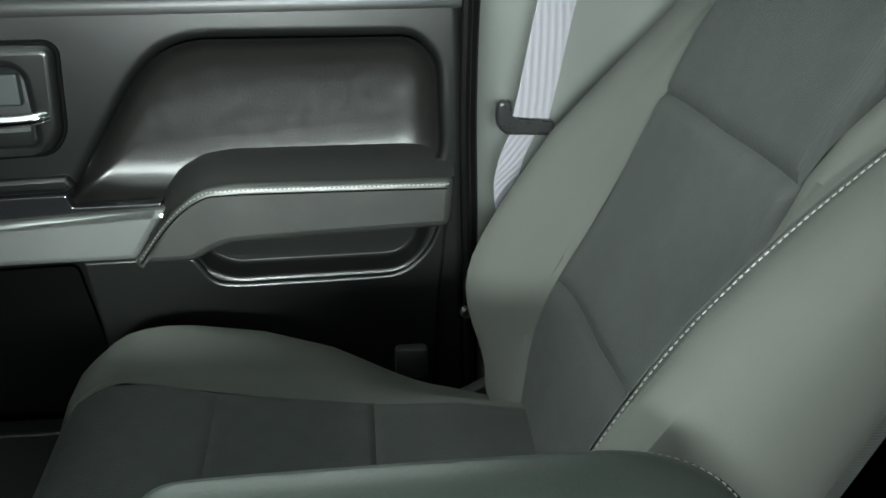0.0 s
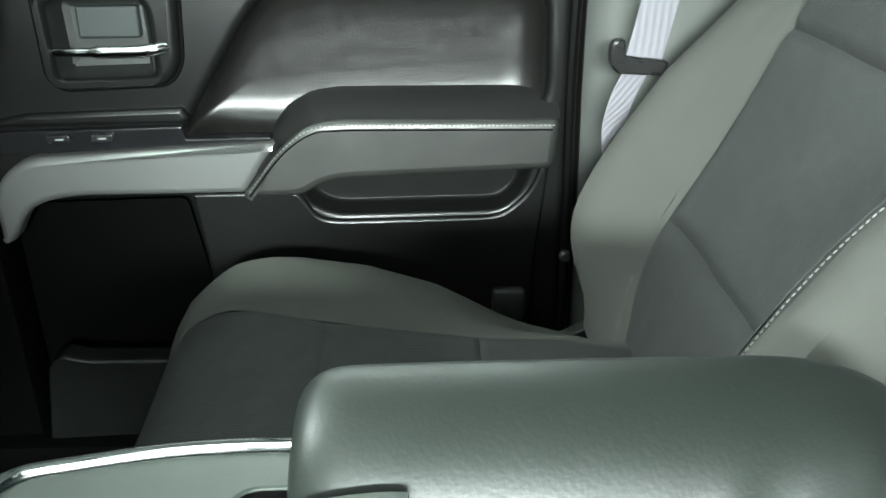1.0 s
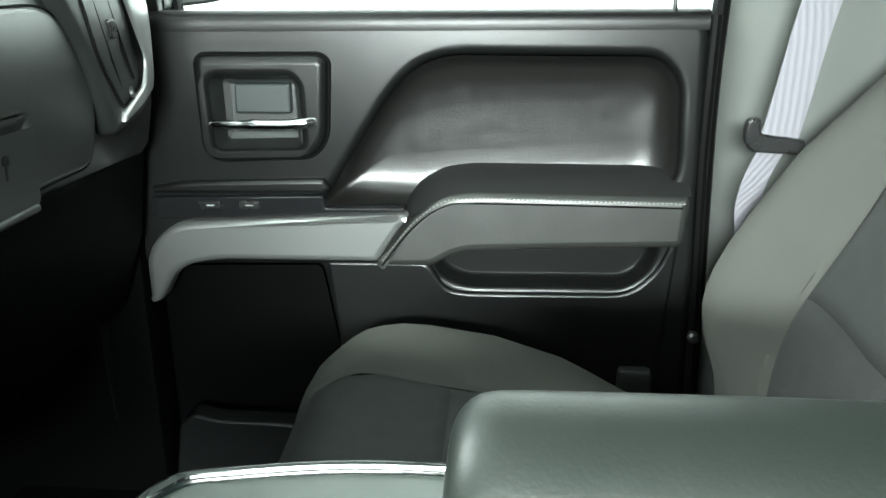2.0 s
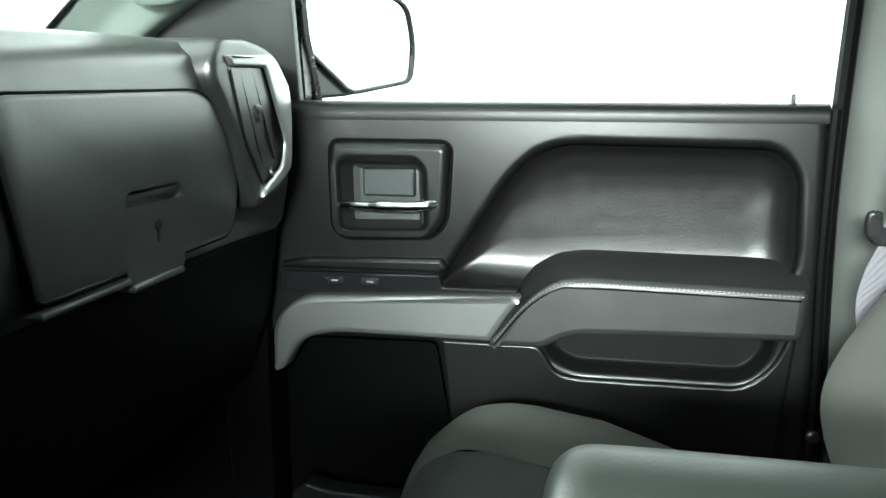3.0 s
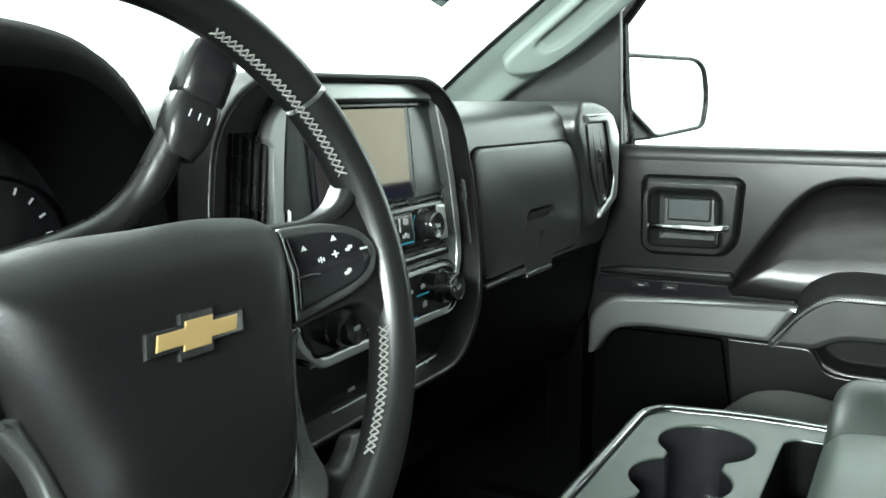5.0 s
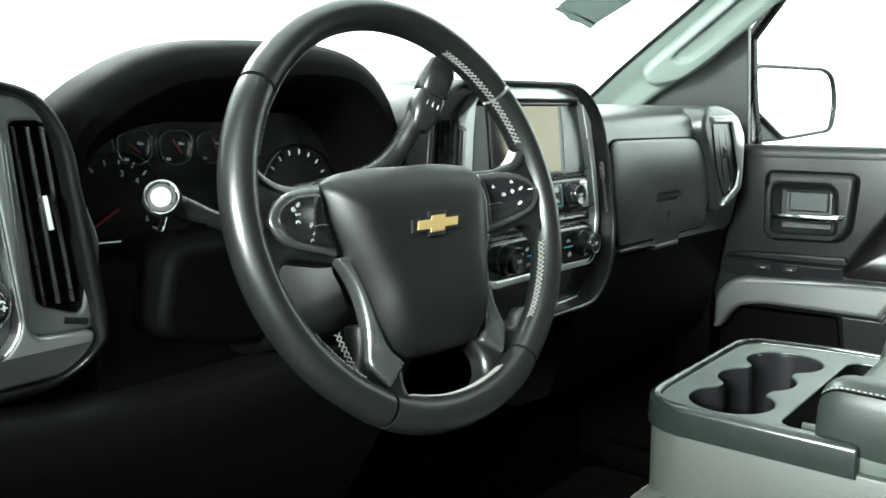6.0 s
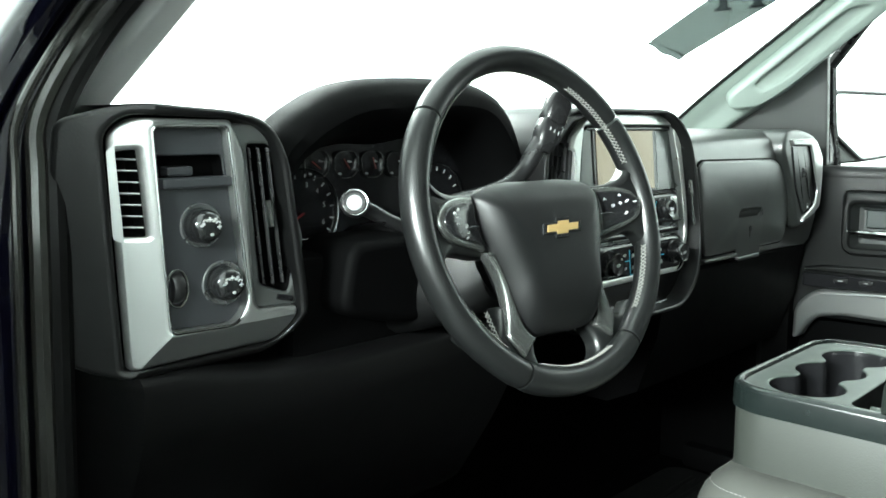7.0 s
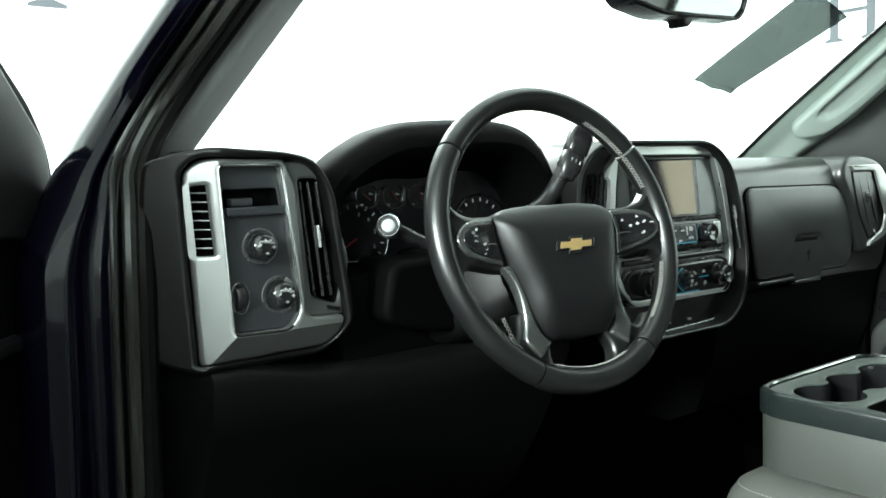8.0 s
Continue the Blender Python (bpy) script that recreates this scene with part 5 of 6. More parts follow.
def marks(fr, spots, parent, mat=MARK):
    """Small printed bars."""
    rnd = random.Random(len(spots))
    for u, v, a, b, w in spots:
        bm = bmesh.new()
        glyph(bm, fr, u, v, a, b, w, rnd)
        part("mark", bm, mat, parent)


def centre_stack():
    right = [(0.100, 1.203), (0.138, 1.222), (0.164, 1.256), (0.1735, 1.300), (0.1705, 1.350), (0.1640, 1.405), (0.152, 1.453), (0.122, 1.482), (0.088, 1.4955)]

    def fr(u, v, w=0.0):
        return Vector((u, 0.662 - w - 0.09 * (1.47 - v), v))
    rim_o = rounded(right + [(-0.058 - x, z) for x, z in reversed(right)], 0.02, 3)
    rim_i = inset(rim_o, 0.0060)
    stack = part("stack_surround", shape(plate, fr, rim_o, -0.12, 0.030, 0.0028, (rim_i,), 3), SHELL, dash, "black hooded surround of the centre stack")
    part("back_plate", shape(plate, fr, inset(rim_i, -0.004), -0.06, 0.0, 0.002), GLOSS_BLACK, stack)
    # silver frame
    edge = [(0.118, 1.253), (0.141, 1.272), (0.1570, 1.303), (0.1600, 1.325), (0.1572, 1.3835), (0.1490, 1.4385), (0.155, 1.4440), (0.146, 1.459), (0.121, 1.4795), (0.085, 1.4885)]
    land = [(0.114, 1.262), (0.135, 1.277), (0.1475, 1.307), (0.1490, 1.327), (0.1455, 1.3835), (0.1370, 1.430), (0.1265, 1.4735)]
    lip = [(0.110, 1.266), (0.130, 1.281), (0.1405, 1.308), (0.1415, 1.327), (0.1375, 1.3835), (0.1305, 1.426), (0.1205, 1.469)]
    so = rounded(edge + [(0.02 - x, z) for x, z in reversed(edge)], [0.01, 0.012, 0.008, 0.004, 0.02, 0.002, 0.002, 0.004, 0.006, 0.01] + [0.01, 0.006, 0.004, 0.002, 0.002, 0.02, 0.004, 0.008, 0.012, 0.01], 3)
    sl = rounded(land + [(0.02 - x, z) for x, z in reversed(land)], 0.007, 4)
    si = rounded(lip + [(0.02 - x, z) for x, z in reversed(lip)], 0.007, 4)
    part("silver_frame", shape(plate, fr, so, -0.01, 0.012, 0.0016, (sl,), 2), SILVER_PALE, stack, "satin silver frame")
    bm = bmesh.new()
    bridge(bm, ring(bm, fr, sl, 0.0105), ring(bm, fr, si, 0.0040))
    part("frame_slope", bm, SILVER_DARK, stack, "dull inner slope of the silver frame")
    brow = rounded([(-0.100, 1.4655), (0.120, 1.4655), (0.1185, 1.4712), (-0.0985, 1.4712)], 0.002, 2)
    part("screen_brow", shape(plate, fr, brow, -0.01, 0.0105, 0.002, (), 3), GLOSS_BLACK, stack, "gloss black brow over the screen")
    # screen with its side fields
    part("screen_surround", shape(plate, fr, rounded([(-0.119, 1.376), (0.139, 1.376), (0.122, 1.4705), (-0.102, 1.4705)], 0.004), -0.01, 0.006, 0.002), SCREEN_BEIGE, stack, "grey field beside the screen")
    part("screen", shape(plate, fr, rect(-0.077, 0.072, 1.381, 1.466, 0.002), 0.0, 0.0085, 0.001), SCREEN, stack, "dark touch screen, switched off")
    part("screen_line", shape(tube, [fr(0.0800, 1.468, 0.0075), fr(0.0810, 1.381, 0.0075)], 0.0009, 5), SILVER_DARK, stack)
    part("screen_edge", shape(plate, fr, rect(-0.083, 0.078, 1.378, 1.471, 0.003), 0.0, 0.0078, 0.001, (rect(-0.076, 0.071, 1.384, 1.465, 0.002),), 1), GLOSS_BLACK, stack)
    # satin ground round the radio and climate strips
    ground_r = [(0.110, 1.2665), (0.130, 1.2815), (0.1403, 1.308), (0.1412, 1.327), (0.1385, 1.3745)]
    part("fascia", shape(plate, fr, rounded(ground_r + [(0.02 - x, z) for x, z in reversed(ground_r)], 0.005, 3), -0.01, 0.0062, 0.001, (), 1), SILVER_DARK, stack, "dull silver ground behind the control strips")
    # radio strip
    axis = Vector((0, -1, 0.08))
    rad = rounded([(-0.114, 1.328), (0.134, 1.328), (0.130, 1.373), (-0.110, 1.373)], 0.010, 4)
    radio = part("radio_panel", shape(plate, fr, rad, -0.01, 0.014, 0.005, (), 3), GLOSS_BLACK, stack, "gloss black radio strip")
    part("radio_bezel", shape(plate, fr, inset(rad, -0.003), -0.01, 0.011, 0.002, (inset(rad, 0.001),), 1), SATIN_BLACK, stack)
    part("bright_end", shape(plate, fr, rounded([(0.1105, 1.3315), (0.1265, 1.3315), (0.1235, 1.3675), (0.1068, 1.3680)], 0.003), 0.010, 0.0165, 0.003), SILVER_PALE, radio, "silver end piece")
    bar = part("button_bar", shape(plate, fr, rounded([(-0.036, 1.336), (0.056, 1.334), (0.054, 1.366), (-0.034, 1.368)], 0.004), 0.010, 0.019, 0.003), SATIN_BLACK, radio)
    marks(fr, [(-0.023, 1.360, 0.0075, 0.0016, 0.0196), (-0.0103, 1.3575, 0.0021, 0.0066, 0.0196), (-0.001, 1.359, 0.0045, 0.0014, 0.0196), (0.019, 1.358, 0.0045, 0.0014, 0.0196), (0.0290, 1.3572, 0.0021, 0.0066, 0.0196),
               (0.0397, 1.3590, 0.0046, 0.0038, 0.0196), (0.0385, 1.3463, 0.0062, 0.0024, 0.0196), (-0.020, 1.346, 0.0078, 0.0026, 0.0196), (0.0115, 1.3430, 0.0038, 0.0020, 0.0196)], bar)
    part("bar_end", shape(plate, fr, rounded([(0.0515, 1.3400), (0.0545, 1.3400), (0.0520, 1.3665), (0.0490, 1.3665)], 0.001, 2), 0.014, 0.0194, 0.0006, (), 1), SILVER_DARK, bar)
    part("light_line", shape(plate, fr, rect(-0.032, 0.051, 1.3385, 1.3398, 0), 0.016, 0.0197, 0.0002, (), 1), BLUE_LIT, bar, "thin cyan backlight line")
    for u, v in ((-0.0595, 1.3515), (0.0790, 1.3505)):
        knob(fr(u, v, 0.012), axis, 0.0140, 0.020, radio, "glossy black rotary radio knob", GLOSS_BLACK)
        part("light_ring", shape(tube, [fr(u + 0.0182 * math.cos(a), v + 0.0182 * math.sin(a), 0.0135) for a in [radians(140 + 8 * i) for i in range(9)]], 0.0010, 5), BLUE_LIT, radio, "short cyan backlight arc")
        marks(fr, [(u - 0.002, v + 0.001, 0.0040, 0.0020, 0.0332), (u + 0.0100, v + 0.0010, 0.0022, 0.0018, 0.0312)], radio)
    # slot between radio and climate strip
    part("slot", shape(plate, fr, rect(-0.114, 0.136, 1.313, 1.322, 0.003), -0.01, 0.010, 0.003), GLOSS_BLACK, stack)
    # climate strip
    cl = rounded([(-0.110, 1.262), (0.128, 1.258), (0.143, 1.278), (0.138, 1.304), (0.120, 1.309), (-0.104, 1.309), (-0.118, 1.296)], 0.010, 4)
    clim = part("climate_panel", shape(plate, fr, cl, -0.01, 0.013, 0.005, (), 3), GLOSS_BLACK, stack, "gloss black climate panel")
    part("climate_bezel", shape(plate, fr, inset(cl, -0.003), -0.01, 0.010, 0.002, (inset(cl, 0.001),), 1), SATIN_BLACK, stack)
    part("bezel_line", shape(tube, smooth_line([fr(-0.112, 1.2585, 0.0105), fr(-0.04, 1.2575, 0.0105), fr(0.06, 1.2558, 0.0105), fr(0.128, 1.2545, 0.0105), fr(0.1455, 1.274, 0.0105), fr(0.1415, 1.300, 0.0105)], 4), 0.0008, 5), SILVER_DARK, stack, "thin silver line round the climate panel")
    knob(fr(-0.0715, 1.2850, 0.011), axis, 0.0170, 0.022, clim, "black temperature knob", GLOSS_BLACK)
    knob(fr(0.1090, 1.2835, 0.011), axis, 0.0150, 0.022, clim, "black temperature knob", GLOSS_BLACK)
    marks(fr, [(-0.0715, 1.2860, 0.0045, 0.0026, 0.0330), (-0.0640, 1.2935, 0.0020, 0.0014, 0.0330), (0.1090, 1.2845, 0.0042, 0.0024, 0.0330), (0.0990, 1.2835, 0.0016, 0.0016, 0.0330)], clim)
    knob(fr(0.0205, 1.2830, 0.011), axis, 0.0125, 0.016, clim, "black fan knob with cyan ring", SATIN_BLACK)
    part("light_ring", shape(tube, [fr(0.0205 + 0.0172 * math.cos(a), 1.2830 + 0.0172 * math.sin(a), 0.0125) for a in [radians(95 + 9 * i) for i in range(19)]], 0.0012, 5), BLUE_LIT, clim, "cyan backlight arc")
    marks(fr, [(-0.026, 1.2920, 0.0036, 0.0020, 0.0136), (-0.027, 1.2730, 0.0048, 0.0022, 0.0136), (-0.004, 1.2900, 0.0036, 0.0028, 0.0136), (-0.004, 1.2730, 0.0036, 0.0028, 0.0136), (0.048, 1.2900, 0.0036, 0.0028, 0.0136),
               (0.048, 1.2740, 0.0036, 0.0030, 0.0136), (0.071, 1.2910, 0.0036, 0.0022, 0.0136), (0.072, 1.2730, 0.0036, 0.0032, 0.0136), (0.0195, 1.2900, 0.0026, 0.0020, 0.0285), (0.0195, 1.2820, 0.0026, 0.0022, 0.0285)], clim)
    for a, b, v in ((-0.038, -0.014, 1.2830), (0.058, 0.081, 1.2825), (-0.012, 0.056, 1.2625)):
        part("light_line", shape(plate, fr, rect(a, b, v, v + 0.0013), 0.011, 0.0137, 0.0002, (), 1), BLUE_LIT, clim)
    part("light_line", shape(plate, fr, rect(-0.0138, -0.0125, 1.2640, 1.2985), 0.011, 0.0137, 0.0002, (), 1), BLUE_LIT, clim)
    # switch row at the foot
    marks(fr, [(-0.045, 1.219, 0.005, 0.0016, 0.0012), (-0.010, 1.219, 0.0045, 0.0016, 0.0012), (0.042, 1.219, 0.0048, 0.0018, 0.0012), (0.028, 1.2100, 0.003, 0.0016, 0.0052), (0.079, 1.2105, 0.003, 0.0016, 0.0052)], stack)
    part("foot_line", shape(tube, [fr(-0.08, 1.2085, 0.004), fr(0.02, 1.2090, 0.004), fr(0.101, 1.2115, 0.004)], 0.0010, 5), SILVER_DARK, stack)
    # vents either side of the silver frame
    for s in (-1, 1):
        for i in range(5 if s < 0 else 3):
            u0 = 0.01 + s * (0.134 + 0.010 * i)
            p, q = fr(u0 + s * 0.020, 1.33, 0.004), fr(u0 - s * 0.006, 1.45, 0.004)
            part("vane", shape(tube, [p, q], 0.0035, 6, False, 0.5), SATIN_BLACK, stack)
        p, q = fr(0.01 + s * 0.1415, 1.391, 0.022), fr(0.01 + s * 0.1520, 1.321, 0.022)
        part("vent_line", shape(tube, [p, q], 0.0016, 8), CHROME, stack, "thin chrome line in the vent")
        part("vent_tab", shape(tube, [p.lerp(q, 0.02), p.lerp(q, 0.32)], 0.0036, 8), CHROME, stack, "chrome vent tab")


def driver_pod():
    """The switch pod at the driver's end: silver frame, light and transfer-case knobs, two vents and a cubby."""
    def fr(u, v, w=0.0):
        d = max(0.0, -0.7150 - 0.050 * (v - 1.301) - u)
        return Vector((u - 0.14 * d - w * 0.5 * ease(d / 0.03), 0.640 - w + max(0.9 * d, 0.62 * (1.298 - v), 0.0), v))
    def bent(f, *a):
        bm = bmesh.new()
        f(bm, lambda u, v, w=0.0: Vector((u, -w, v)), *a)
        for co, no in (((-0.715, 0, 1.301), (1, 0, 0.05)), ((0, 0, 1.298), (0, 0, 1)), ((-0.7149, 0, 1.298), (0.9, 0, -0.575))):
            bmesh.ops.bisect_plane(bm, geom=bm.verts[:] + bm.edges[:] + bm.faces[:], dist=1e-5, plane_co=co, plane_no=no)
        for vert in bm.verts:
            vert.co = fr(vert.co.x, vert.co.z, -vert.co.y)
        return bm
    shell = rounded([(-0.786, 1.288), (-0.759, 1.2697), (-0.736, 1.262), (-0.604, 1.263), (-0.575, 1.297), (-0.596, 1.445), (-0.6155, 1.476), (-0.65, 1.4845), (-0.736, 1.490), (-0.774, 1.476)],
                    [0.01, 0.01, 0.01, 0.03, 0.03, 0.03, 0.02, 0.02, 0.015, 0.01], 5)
    hollow = rounded([(-0.7405, 1.2705), (-0.606, 1.2715), (-0.584, 1.293), (-0.605, 1.446), (-0.621, 1.470), (-0.65, 1.478), (-0.738, 1.481), (-0.7490, 1.466)],
                     [0.004, 0.02, 0.02, 0.03, 0.02, 0.01, 0.008, 0.01], 5)
    pod = part("switch_pod", bent(plate, shell, -0.16, 0.012, 0.0040, (hollow,), 4), SHELL, dash, "black hooded switch pod")
    # silver frame with two openings
    so = rounded([(-0.7345, 1.268), (-0.718, 1.2705), (-0.603, 1.2725), (-0.588, 1.290), (-0.586, 1.306), (-0.632, 1.308), (-0.640, 1.45), (-0.652, 1.477), (-0.734, 1.478), (-0.7475, 1.466), (-0.7395, 1.272)],
                 [0.002, 0.0, 0.01, 0.01, 0.006, 0.012, 0.01, 0.004, 0.008, 0.01, 0.003], 5)
    win = rounded([(-0.7145, 1.301), (-0.652, 1.299), (-0.6395, 1.316), (-0.6565, 1.470), (-0.7230, 1.470)], [0.005, 0.010, 0.016, 0.004, 0.004], 5)
    slot = rounded([(-0.7405, 1.382), (-0.7272, 1.382), (-0.7320, 1.453), (-0.7430, 1.4515)], 0.002, 3)
    part("back_plate", bent(plate, inset(hollow, -0.003), -0.05, -0.018, 0.002, (), 1), PLASTIC_SHADE, pod)
    sil = part("silver_frame", bent(plate, so, -0.012, 0.006, 0.004, (win, slot), 3), POD_SILVER, pod, "satin silver frame of the switch pod")
    part("bright_line", shape(tube, [fr(u, v, 0.0052) for u, v in inset(win, -0.0012)], 0.0013, 6, True), CHROME, sil, "bright line round the switch panel")
    part("air_slot", bent(bowl, slot, [(0, 0.002), (0.001, -0.004), (0.002, -0.02)]), PLASTIC_SHADE, sil)
    for i in range(7):
        v = 1.390 + i * 0.0092
        p, q = fr(-0.7408 - 0.0003 * i, v, 0.0005), fr(-0.7277 - 0.0006 * i, v - 0.0006, 0.0005)
        part("fin", shape(tube, [p, q], 0.0008, 5), SILVER_DARK, sil)
    sw = part("switch_panel", bent(plate, win, -0.02, -0.004, 0.001, (rounded([(-0.716, 1.424), (-0.655, 1.424), (-0.658, 1.447), (-0.718, 1.447)], 0.003, 2),), 1), SWITCH_GREY, pod, "matt switch panel")
    part("cubby", bent(bowl, rounded([(-0.716, 1.424), (-0.655, 1.424), (-0.658, 1.447), (-0.718, 1.447)], 0.003, 2), [(0, -0.004), (0.001, -0.012), (0.002, -0.017)]), PLASTIC_SHADE, sw, "small open cubby")
    part("cubby_lip", bent(plate, rect(-0.716, -0.650, 1.420, 1.429, 0.002), -0.006, 0.003, 0.002), SWITCH_GREY, sw)
    part("cubby_switch", bent(plate, rect(-0.708, -0.684, 1.430, 1.438, 0.002), -0.016, -0.004, 0.002), SWITCH_GREY, sw)
    axis = Vector((-0.10, -1, 0.05))
    for u, v, r in ((-0.680, 1.3875, 0.0145), (-0.6605, 1.3355, 0.0150)):
        k = part("knob", shape(lathe, fr(u, v, -0.003), axis, [(r * 1.00, 0), (r * 0.99, 0.009), (r * 0.94, 0.0135), (r * 0.82, 0.0165), (r * 0.60, 0.0182), (r * 0.3, 0.0190), (0, 0.0192)], 32), KNOB_GLOSS, pod, "glossy black rotary switch in a satin ring")
        part("knob_ring", shape(lathe, fr(u, v, -0.0038), axis, [(r * 1.32, 0.0), (r * 1.32, 0.0016), (r * 1.26, 0.0030), (r * 1.14, 0.0024), (r * 1.06, 0.0008), (r * 1.06, 0.0)], 32), SILVER_DARK, k)
        for j in range(6):
            a = -1.2 + j * 0.56
            uu, vv = u - 0.0014 + 0.0082 * math.sin(a), v + 0.0002 + 0.0066 * math.cos(a)
            bm = bmesh.new()
            icon(bm, lambda x, z, w=0.0: Vector((x, -w, z)), uu, vv, 0.0021, 0.0166, (j * 2 + 5) % 6)
            for vert in bm.verts:
                vert.co = fr(vert.co.x, vert.co.z, -vert.co.y)
            part("mark", bm, MARK, k)
        part("mark", bent(plate, rect(u - 0.0022, u + 0.0010, v - 0.0072, v - 0.0050, 0.0006, 1), 0.0160, 0.0166, 0.0002, (), 1), MARK, k)
    part("dimmer_wheel", shape(lathe, fr(-0.7045, 1.3365, -0.008), (1, 0, 0), [(0, -0.005), (0.0125, -0.005), (0.0135, -0.003), (0.0135, 0.003), (0.0125, 0.005), (0, 0.005)], 22), SATIN_BLACK, pod, "ribbed dimmer wheel")
    part("dimmer_ring", shape(tube, [fr(-0.7045 + 0.010 * math.cos(a), 1.3365 + 0.016 * math.sin(a), -0.002) for a in [i / 20 * 2 * math.pi for i in range(20)]], 0.0012, 6, True), DULL_CHROME, pod)
    # inner vent
    vent = rounded([(-0.624, 1.330), (-0.594, 1.318), (-0.586, 1.36), (-0.600, 1.440), (-0.612, 1.456), (-0.634, 1.456)], [0.005, 0.008, 0.01, 0.01, 0.006, 0.005], 4)
    part("vent_face", bent(plate, rounded([(-0.634, 1.308), (-0.582, 1.306), (-0.575, 1.37), (-0.604, 1.460), (-0.622, 1.474), (-0.652, 1.474), (-0.640, 1.44)], 0.008, 4), -0.02, 0.001, 0.003, (vent,), 2), VENT_GREY, pod, "satin grey surround of the vent")
    part("vent_well", bent(bowl, vent, [(0, 0.0), (0.001, -0.004), (0.002, -0.035)]), PLASTIC_SHADE, pod)
    for i in range(3):
        p, q = fr(-0.630 + i * 0.010, 1.452, -0.004), fr(-0.618 + i * 0.0105, 1.328, -0.004)
        part("vane", shape(tube, [p, q], 0.0026, 6, False, 0.6), SATIN_BLACK, pod)
    part("vent_tab", shape(tube, [fr(-0.6155, 1.406, 0.004), fr(-0.6125, 1.382, 0.004)], 0.0036, 8), CHROME, pod, "small chrome vent tab")
    part("vent_dial", shape(tube, [fr(-0.607, 1.316, 0.0), fr(-0.590, 1.312, 0.0)], 0.003, 8), GLOSS_BLACK, pod)


def cluster():
    arch = [(-0.605, 1.36), (-0.603, 1.425), (-0.592, 1.457), (-0.566, 1.481), (-0.540, 1.497), (-0.508, 1.512), (-0.46, 1.5225), (-0.36, 1.527), (-0.30, 1.522), (-0.262, 1.508), (-0.232, 1.476), (-0.214, 1.43), (-0.205, 1.36)]
    line = [Vector((p.x, p.y)) for p in smooth_line([(a, b, 0) for a, b in arch], 4)]
    cxx = -0.405

    def shrink(p, d):
        c = Vector((cxx, 1.40))
        q = p - c
        return c + q * (1 - d / max(q.length, 0.02))
    def hood_piece(levels):
        bm = bmesh.new()
        loft(bm, [[Vector((shrink(p, d).x, y, shrink(p, d).y - sink * ease((p.y - 1.36) / 0.12))) for p in line] for y, d, sink in levels], False, False)
        return bm
    part("cluster_hood", hood_piece(((1.0, 0.0, 0.075), (0.90, 0.0, 0.048), (0.80, 0.0, 0.020), (0.735, 0.0, 0.006), (0.708, 0.001, 0.002))), PLASTIC_SOFT, dash, "black arched hood over the instruments")
    # Same hood as above; the lip's shade is put in as near-black.
    part("hood_liner", hood_piece(((0.708, 0.001, 0.002), (0.692, 0.0015, 0.0005), (0.676, 0.004, 0.0), (0.662, 0.009, 0.002), (0.654, 0.016, 0.006), (0.653, 0.024, 0.011), (0.660, 0.031, 0.016), (0.69, 0.040, 0.022), (0.765, 0.055, 0.032))), PLASTIC_SHADE, dash, "lip and lining of the hood, darkened for its shade")
    fr = facing(0.728)
    face = part("cluster_face", shape(plate, fr, rounded([(-0.60, 1.345), (-0.21, 1.345), (-0.22, 1.46), (-0.26, 1.482), (-0.53, 1.482), (-0.585, 1.435)], 0.02), -0.01, 0.0, 0.002), GLOSS_BLACK, dash, "dark instrument panel")
    gauges = [(-0.492, 1.4310), (-0.4515, 1.4295), (-0.4130, 1.4285), (-0.3745, 1.4275)]
    for i, (x, z) in enumerate(gauges):
        o = rounded([(x - 0.016, z - 0.009), (x - 0.008, z - 0.0155), (x + 0.008, z - 0.0155), (x + 0.016, z - 0.009), (x + 0.018, z + 0.009), (x + 0.010, z + 0.0155), (x - 0.010, z + 0.0155), (x - 0.018, z + 0.009)], 0.006, 4)
        g = part("small_gauge", shape(plate, fr, o, 0.0, 0.005, 0.001, (inset(o, 0.0016),), 2), DULL_CHROME, face, "small chrome ringed gauge")
        n = Vector((math.cos(2.5 - 0.3 * i), math.sin(2.5 - 0.3 * i)))
        part("needle", shape(tube, [fr(x + 0.006, z - 0.005, 0.003), fr(x + 0.006 + n.x * 0.014, z - 0.005 + n.y * 0.014, 0.003)], 0.0008, 4), RED, g, "red needle")
        marks(fr, [(x + 0.008, z + 0.003, 0.003, 0.0012, 0.001), (x - 0.006, z - 0.010, 0.002, 0.0012, 0.001)], g)
    for x, z, r in ((-0.510, 1.380, 0.047), (-0.310, 1.380, 0.047)):
        arc = [fr(x + r * math.cos(a), z + r * math.sin(a), 0.003) for a in [math.radians(-40 + i * 6.5) for i in range(41)]]
        d = part("dial", shape(tube, arc, 0.0014, 6), DULL_CHROME, face, "large dial with a chrome arc")
        for k in range(13):
            a = math.radians(-30 + k * 19)
            part("tick", shape(tube, [fr(x + r * 0.90 * math.cos(a), z + r * 0.90 * math.sin(a), 0.001), fr(x + r * 0.80 * math.cos(a), z + r * 0.80 * math.sin(a), 0.001)], 0.0009, 4), MARK, d)
        part("needle", shape(tube, [fr(x, z, 0.004), fr(x - 0.030, z - 0.017, 0.004)], 0.0013, 5), RED, d, "red needle")
    for ch, a in (("3", 78), ("4", 48), ("5", 14), ("6", -22)):
        txt = bpy.data.curves.new("digit", "FONT")
        txt.body, txt.size, txt.align_x, txt.align_y, txt.extrude = ch, 0.0078, "CENTER", "CENTER", 0.0002
        tmp = bpy.data.objects.new("digit", txt)
